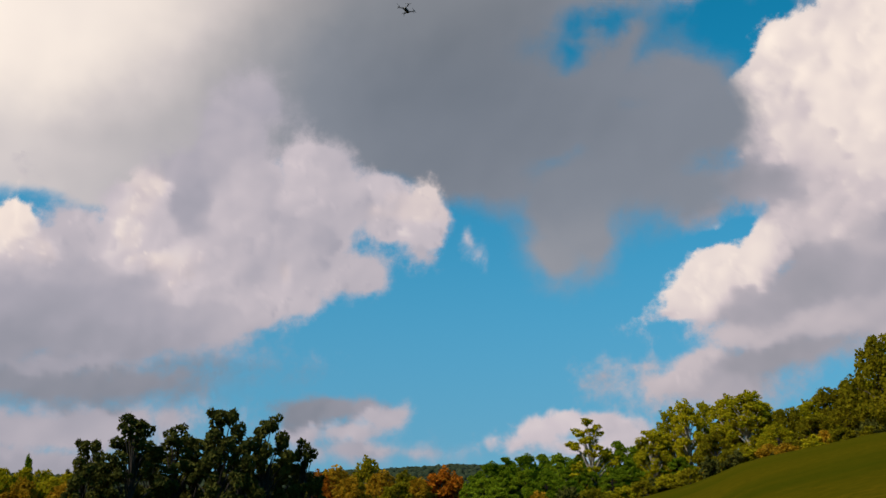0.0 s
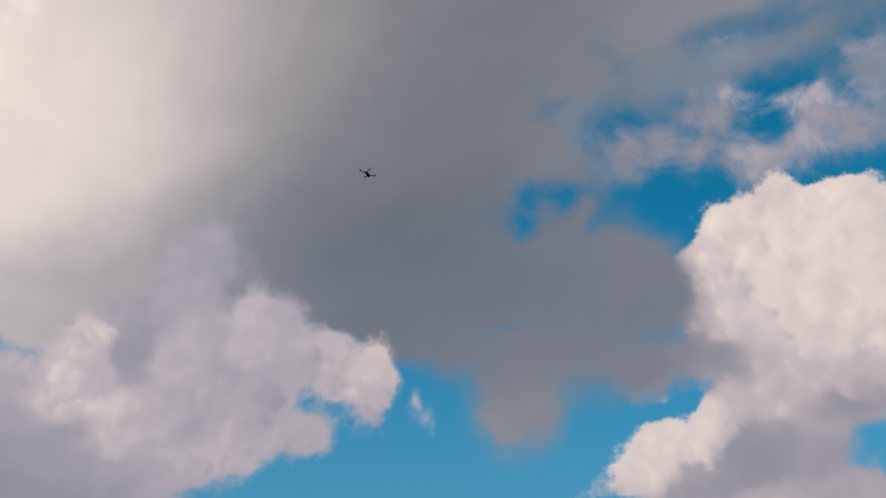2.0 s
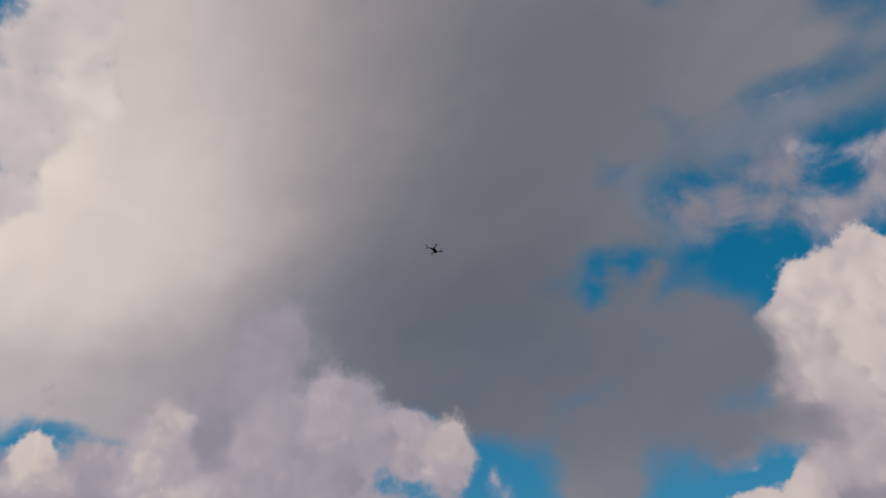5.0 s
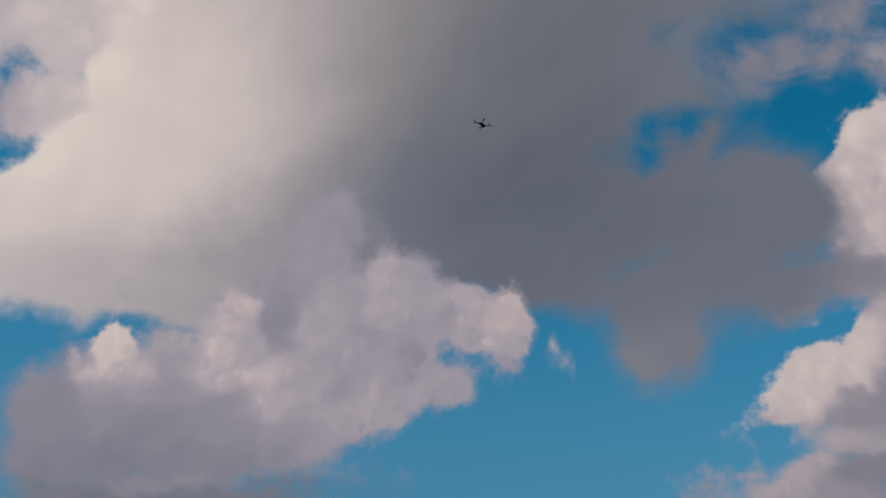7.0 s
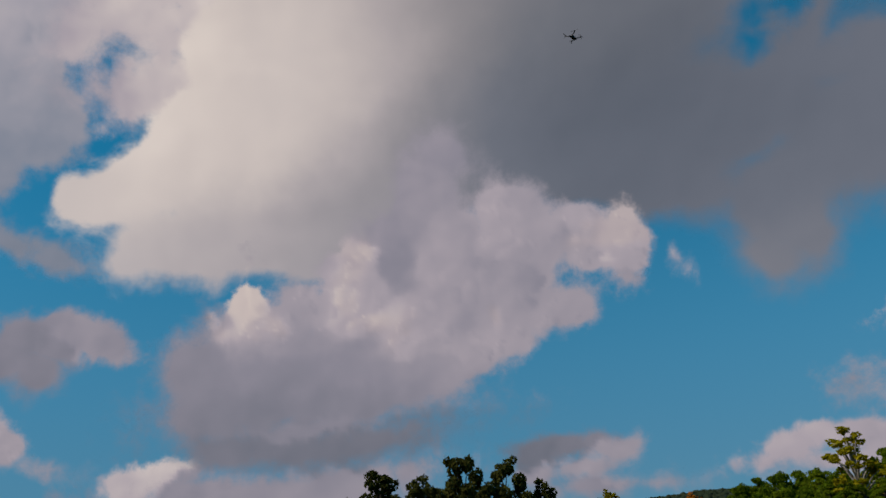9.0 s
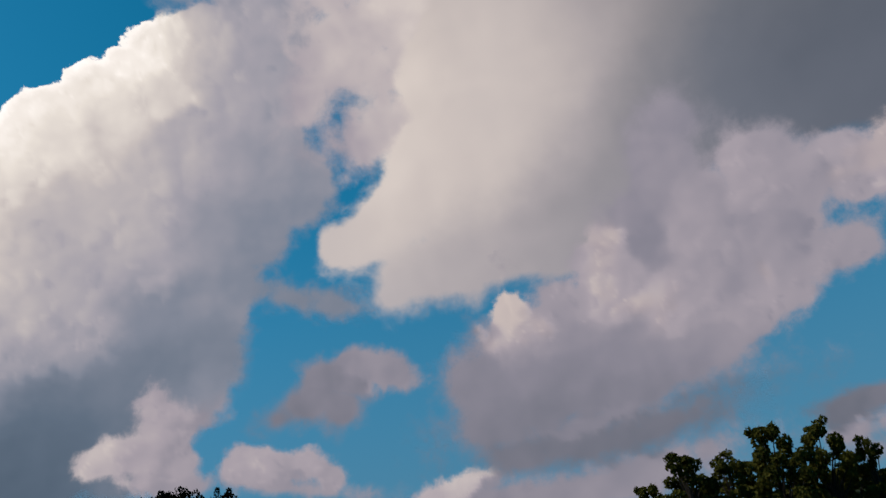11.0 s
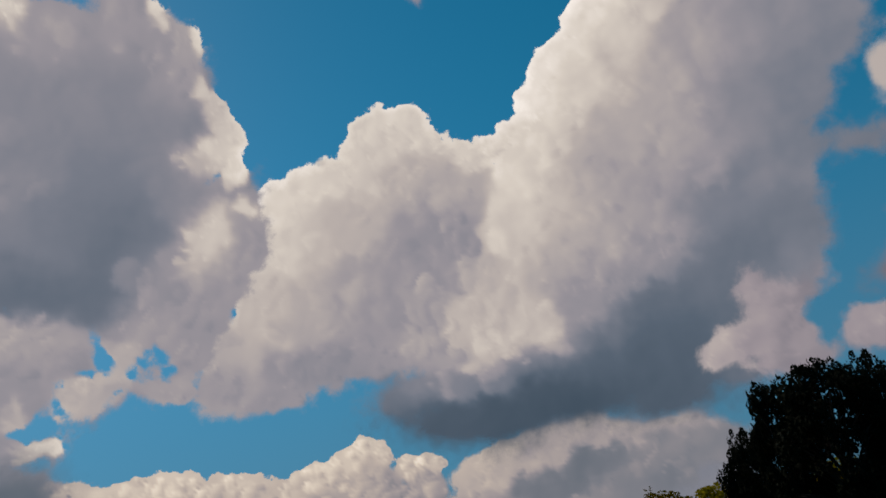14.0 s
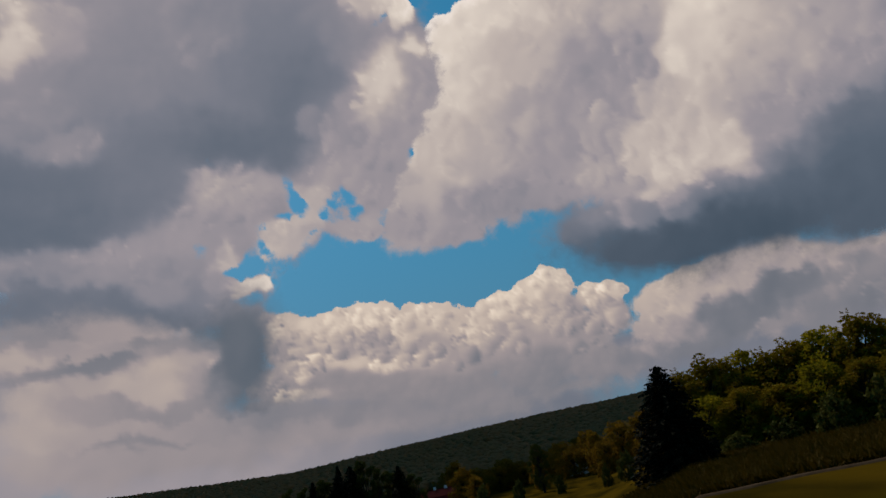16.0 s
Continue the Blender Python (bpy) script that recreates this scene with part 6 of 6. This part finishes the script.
for i, (az, r, top, wide) in enumerate(((99.6, 150, 1.3, 2.6), (101.2, 148, 1.2, 1.6), (97.8, 155, 0.3, 2.2), (103.0, 152, 0.5, 2.2), (104.8, 150, 0.4, 1.8), (106.6, 152, 0.0, 2.0), (98.6, 146, 0.6, 1.6), (100.4, 149, 1.0, 3.0), (102.2, 150, 0.6, 2.4), (97.2, 150, 0.4, 2.6), (103.8, 152, 0.3, 1.8),
                                        (101.4, 144, 0.5, 3.2), (96.4, 152, -0.2, 2.0))):
    plant((oaks[1], spruce)[i % 2], az, r, top, wide)


rng = np.random.default_rng(33)
for i in range(22):
    plant(ambers[i % 2], 80.6 + i * 0.62 + rng.uniform(-0.3, 0.3), 235 + rng.uniform(0, 170), rng.uniform(-1.5, 0.1), rng.uniform(1.4, 2.4))


# ---- far woods on the ridge ----
def far_woods(seed, count, low, high, leaf, label):
    rng = np.random.default_rng(seed)
    bm = bmesh.new()
    bmesh.ops.create_icosphere(bm, subdivisions=1, radius=1)
    ico = np.array([v.co[:] for v in bm.verts])
    tri = np.array([[v.index for v in f.verts] for f in bm.faces])
    bm.free()
    verts, faces, k = [], [], 0
    for _ in range(count):
        az = rng.uniform(low, high)
        r = rng.uniform(420, 1340) ** 1.0
        p = spot(az, r)
        s = rng.uniform(2.4, 5.0)
        lump = ico * (s * np.array((1, 1, rng.uniform(0.4, 0.75)))) * rng.uniform(0.75, 1.25, (len(ico), 1))
        verts.append(lump + np.array((p.x, p.y, p.z + s * 0.5)))
        faces.append(tri + k * len(ico))
        k += 1
    me = bpy.data.meshes.new("far_woods")
    me.from_pydata(np.concatenate(verts).tolist(), [], np.concatenate(faces).tolist())
    me.polygons.foreach_set("use_smooth", np.ones(len(me.polygons), bool))
    me.materials.append(LEAVES[leaf])
    tagged(new("far_woods", me), label, "woods", kind="stuff")


far_woods(7, 30000, 78, 126, "wood", "dark autumn woods covering the far ridge")
far_woods(8, 12000, -8, 34, "hill", "dark blue-green woods on a far low hill")


# ---- rough meadow ----
def meadow():
    rng = np.random.default_rng(9)
    n = 110000
    az, r = rng.uniform(54, 98, n), 37 + 67 * rng.uniform(0, 1, n) ** 1.2
    v, f = [], []
    for a, d in zip(az, r):
        p = spot(float(a), float(d))
        tall, lean = rng.uniform(0.15, 0.6) * rng.uniform(0.5, 1.2), rng.normal(size=2) * 0.15
        w = rng.uniform(0.03, 0.08)
        t = rng.uniform(0, math.pi)
        c, s = math.cos(t) * w, math.sin(t) * w
        k = len(v)
        v.extend(((p.x - c, p.y - s, p.z - 0.05), (p.x + c, p.y + s, p.z - 0.05), (p.x + c * 0.8 + lean[0], p.y + s * 0.8 + lean[1], p.z + tall * 0.7), (p.x + lean[0] * 1.6, p.y + lean[1] * 1.6, p.z + tall)))
        f.append((k, k + 1, k + 2, k + 3))
    me = bpy.data.meshes.new("meadow_grass")
    me.from_pydata(v, [], f)
    me.materials.append(LEAVES["meadow"])
    tagged(new("meadow_grass", me), "tall unmown meadow grass and goldenrod, yellowed", "grass", kind="stuff")


meadow()


# ---- trodden path between the meadow and the mown field ----
def path():
    verts, faces = [], []
    turns = np.linspace(56, 92, 60)
    for k, az in enumerate(turns):
        r = 35.6 + 0.25 * math.sin(az * 0.9)
        half = 0.34 + 0.08 * math.sin(az * 2.3)
        for d, lift in ((-half - 0.12, -0.06), (-half, 0.05), (0, 0.03), (half, 0.05), (half + 0.12, -0.06)):
            p = spot(float(az), r + d)
            verts.append((p.x, p.y, p.z + lift + 0.03))
        if k:
            a = k * 5
            faces += [(a - 5 + j, a - 4 + j, a + 1 + j, a + j) for j in range(4)]
    me = bpy.data.meshes.new("path")
    me.from_pydata(verts, [], faces)
    me.polygons.foreach_set("use_smooth", np.ones(len(faces), bool))
    soil = noisy("dry_soil", (0.032, 0.022, 0.013), (0.060, 0.043, 0.028), 0.6, bump=0.02)
    soil.node_tree.nodes["Principled BSDF"].inputs["Specular IOR Level"].default_value = 0.0
    me.materials.append(soil)
    tagged(new("path", me), "narrow pale trodden path beside the unmown meadow", "path", kind="structure")


path()


# ---- buildings in the valley ----
def boxed(bm, x, y, z, sx, sy, sz):
    bmesh.ops.create_cube(bm, size=1, matrix=Matrix.Translation((x, y, z)) @ Matrix.Diagonal((sx, sy, sz, 1)))


def bm_part(name, bm, material, parent, label=""):
    me = bpy.data.meshes.new(name)
    bm.to_mesh(me)
    bm.free()
    me.materials.append(material)
    ob = new(name, me)
    ob.parent = parent
    return tagged(ob, label)


def prism(bm, length, width, low, high):
    """A gabled solid, its ridge along x."""
    v = [bm.verts.new((x, y, z)) for x in (-length / 2, length / 2) for y, z in ((-width / 2, low), (width / 2, low), (0, high))]
    for f in ((0, 2, 1), (3, 4, 5), (0, 3, 5, 2), (1, 2, 5, 4), (0, 1, 4, 3)):
        bm.faces.new([v[i] for i in f])


def gabled(name, label, length, width, wall_h, roof_h, wall, roof, panes, vents=0):
    root = new(name)
    tagged(root, label, "building")
    bm = bmesh.new()
    boxed(bm, 0, 0, wall_h / 2 - 0.5, length, width, wall_h + 1)
    prism(bm, length, width, wall_h, wall_h + roof_h)
    bm_part("wall", bm, wall, root)
    for s in (-1, 1):
        bm = bmesh.new()
        slope_len = math.hypot(width / 2, roof_h) + 0.5
        boxed(bm, 0, 0, 0, length + 0.8, slope_len, 0.14)
        tilt = math.atan2(roof_h, width / 2)
        bmesh.ops.transform(bm, verts=bm.verts, matrix=Matrix.Translation((0, s * width / 4, wall_h + roof_h / 2 + 0.1)) @ Matrix.Rotation(-s * tilt, 4, "X"))
        bm_part("roof", bm, roof, root)
    for x in np.linspace(-length / 2 + 1.3, length / 2 - 1.3, panes):
        for s in (-1, 1):
            bm = bmesh.new()
            boxed(bm, x, s * (width / 2 + 0.02), wall_h * 0.55, 0.9, 0.06, 1.2)
            bm_part("window", bm, DARK_GLASS, root)
    for i in range(vents):
        bm = bmesh.new()
        bmesh.ops.create_cone(bm, cap_ends=True, segments=12, radius1=0.55, radius2=0.4, depth=1.0, matrix=Matrix.Translation(((i - (vents - 1) / 2) * length * 0.3, 0, wall_h + roof_h + 0.5)))
        bm_part("roof_vent", bm, PALE_PAINT, root, "pale metal roof vent")
    return root


RED_BOARD = noisy("red_boards", (0.16, 0.012, 0.014), (0.30, 0.03, 0.03), 0.8, bump=0.02)
PALE_PAINT = noisy("pale_paint", (0.52, 0.52, 0.50), (0.74, 0.73, 0.70), 0.6)
GREY_ROOF = noisy("grey_shingle", (0.16, 0.16, 0.17), (0.30, 0.29, 0.29), 0.8)
DARK_GLASS = noisy("dark_glass", (0.02, 0.025, 0.03), (0.05, 0.055, 0.06), 0.5, rough=0.15)
RED_ROOF = noisy("faded_red_roof", (0.090, 0.008, 0.007), (0.150, 0.016, 0.013), 0.7)
RED_ROOF.node_tree.nodes["Principled BSDF"].inputs["Specular IOR Level"].default_value = 0.05
barn = gabled("barn", "red boarded barn with a faded red roof in the valley", 13, 7, 3.6, 2.2, RED_BOARD, RED_ROOF, 4, 2)
barn.matrix_basis = Matrix.Translation(spot(94.6, 290) + Vector((0, 0, 0.4))) @ Matrix.Rotation(radians(80), 4, "Z")
house = gabled("house", "small white gabled house with a grey roof", 7, 6, 3.0, 2.6, PALE_PAINT, GREY_ROOF, 2)
house.matrix_basis = Matrix.Translation(spot(85.3, 300)) @ Matrix.Rotation(radians(20), 4, "Z")


# ---- the drone in the air ----
def drone():
    root = new("drone")
    tagged(root, "small black folding quadcopter drone hovering in the air", "drone")
    black = noisy("black_plastic", (0.010, 0.010, 0.011), (0.022, 0.022, 0.024), 30.0, rough=0.45)
    lens = noisy("lens_glass", (0.004, 0.004, 0.006), (0.010, 0.010, 0.014), 40.0, rough=0.1)
    bm = bmesh.new()
    boxed(bm, 0, 0, 0, 0.095, 0.235, 0.062)
    boxed(bm, 0, -0.02, 0.034, 0.07, 0.16, 0.02)
    bmesh.ops.bevel(bm, geom=bm.edges[:], offset=0.014, segments=2, affect="EDGES")
    bm_part("body", bm, black, root)
    for sx in (-1, 1):
        for sy in (-1, 1):
            hub = Vector((sx * 0.17, sy * 0.155 + 0.01, 0.03))
            v, f = [], []
            tube(v, f, [Vector((sx * 0.035, sy * 0.085, 0.005)), Vector((sx * 0.10, sy * 0.12, 0.02)), hub], [0.017, 0.013, 0.014], 8)
            arm = mesh_part("arm", v, f, black, root, smooth=True)
            bm = bmesh.new()
            bmesh.ops.create_cone(bm, cap_ends=True, segments=14, radius1=0.019, radius2=0.016, depth=0.04, matrix=Matrix.Translation(hub + Vector((0, 0, 0.014))))
            bm_part("motor", bm, black, arm)
            v, f = [], []
            tube(v, f, [hub, hub + Vector((sx * 0.008, sy * 0.01, -0.075))], [0.010, 0.006], 6)
            mesh_part("landing_foot", v, f, black, arm)
            turn = sx * 0.7 + sy * 0.9
            for k in (0, math.pi):
                bm = bmesh.new()
                boxed(bm, 0.058, 0, 0, 0.112, 0.016, 0.0035)
                for vert in bm.verts:
                    if vert.co.x > 0.1:
                        vert.co.y *= 0.45
                bmesh.ops.transform(bm, verts=bm.verts, matrix=Matrix.Translation(hub + Vector((0, 0, 0.037))) @ Matrix.Rotation(turn + k, 4, "Z") @ Matrix.Rotation(0.16, 4, "X"))
                bm_part("propeller_blade", bm, black, arm)
    bm = bmesh.new()
    bmesh.ops.create_uvsphere(bm, u_segments=16, v_segments=10, radius=0.034, matrix=Matrix.Translation((0, 0.125, -0.038)))
    boxed(bm, 0, 0.105, -0.018, 0.03, 0.05, 0.03)
    gimbal = bm_part("gimbal_camera", bm, black, root)
    bm = bmesh.new()
    bmesh.ops.create_cone(bm, cap_ends=True, segments=16, radius1=0.016, radius2=0.016, depth=0.016, matrix=Matrix.Translation((0, 0.16, -0.04)) @ Matrix.Rotation(radians(90), 4, "X"))
    bm_part("lens", bm, lens, gimbal)
    root.matrix_basis = Matrix.Translation(Vector((0, 0, EYE)) + heading(3.0, 34.2) * 25) @ pose(0, 0, 0, 8, -6, 150)


drone()
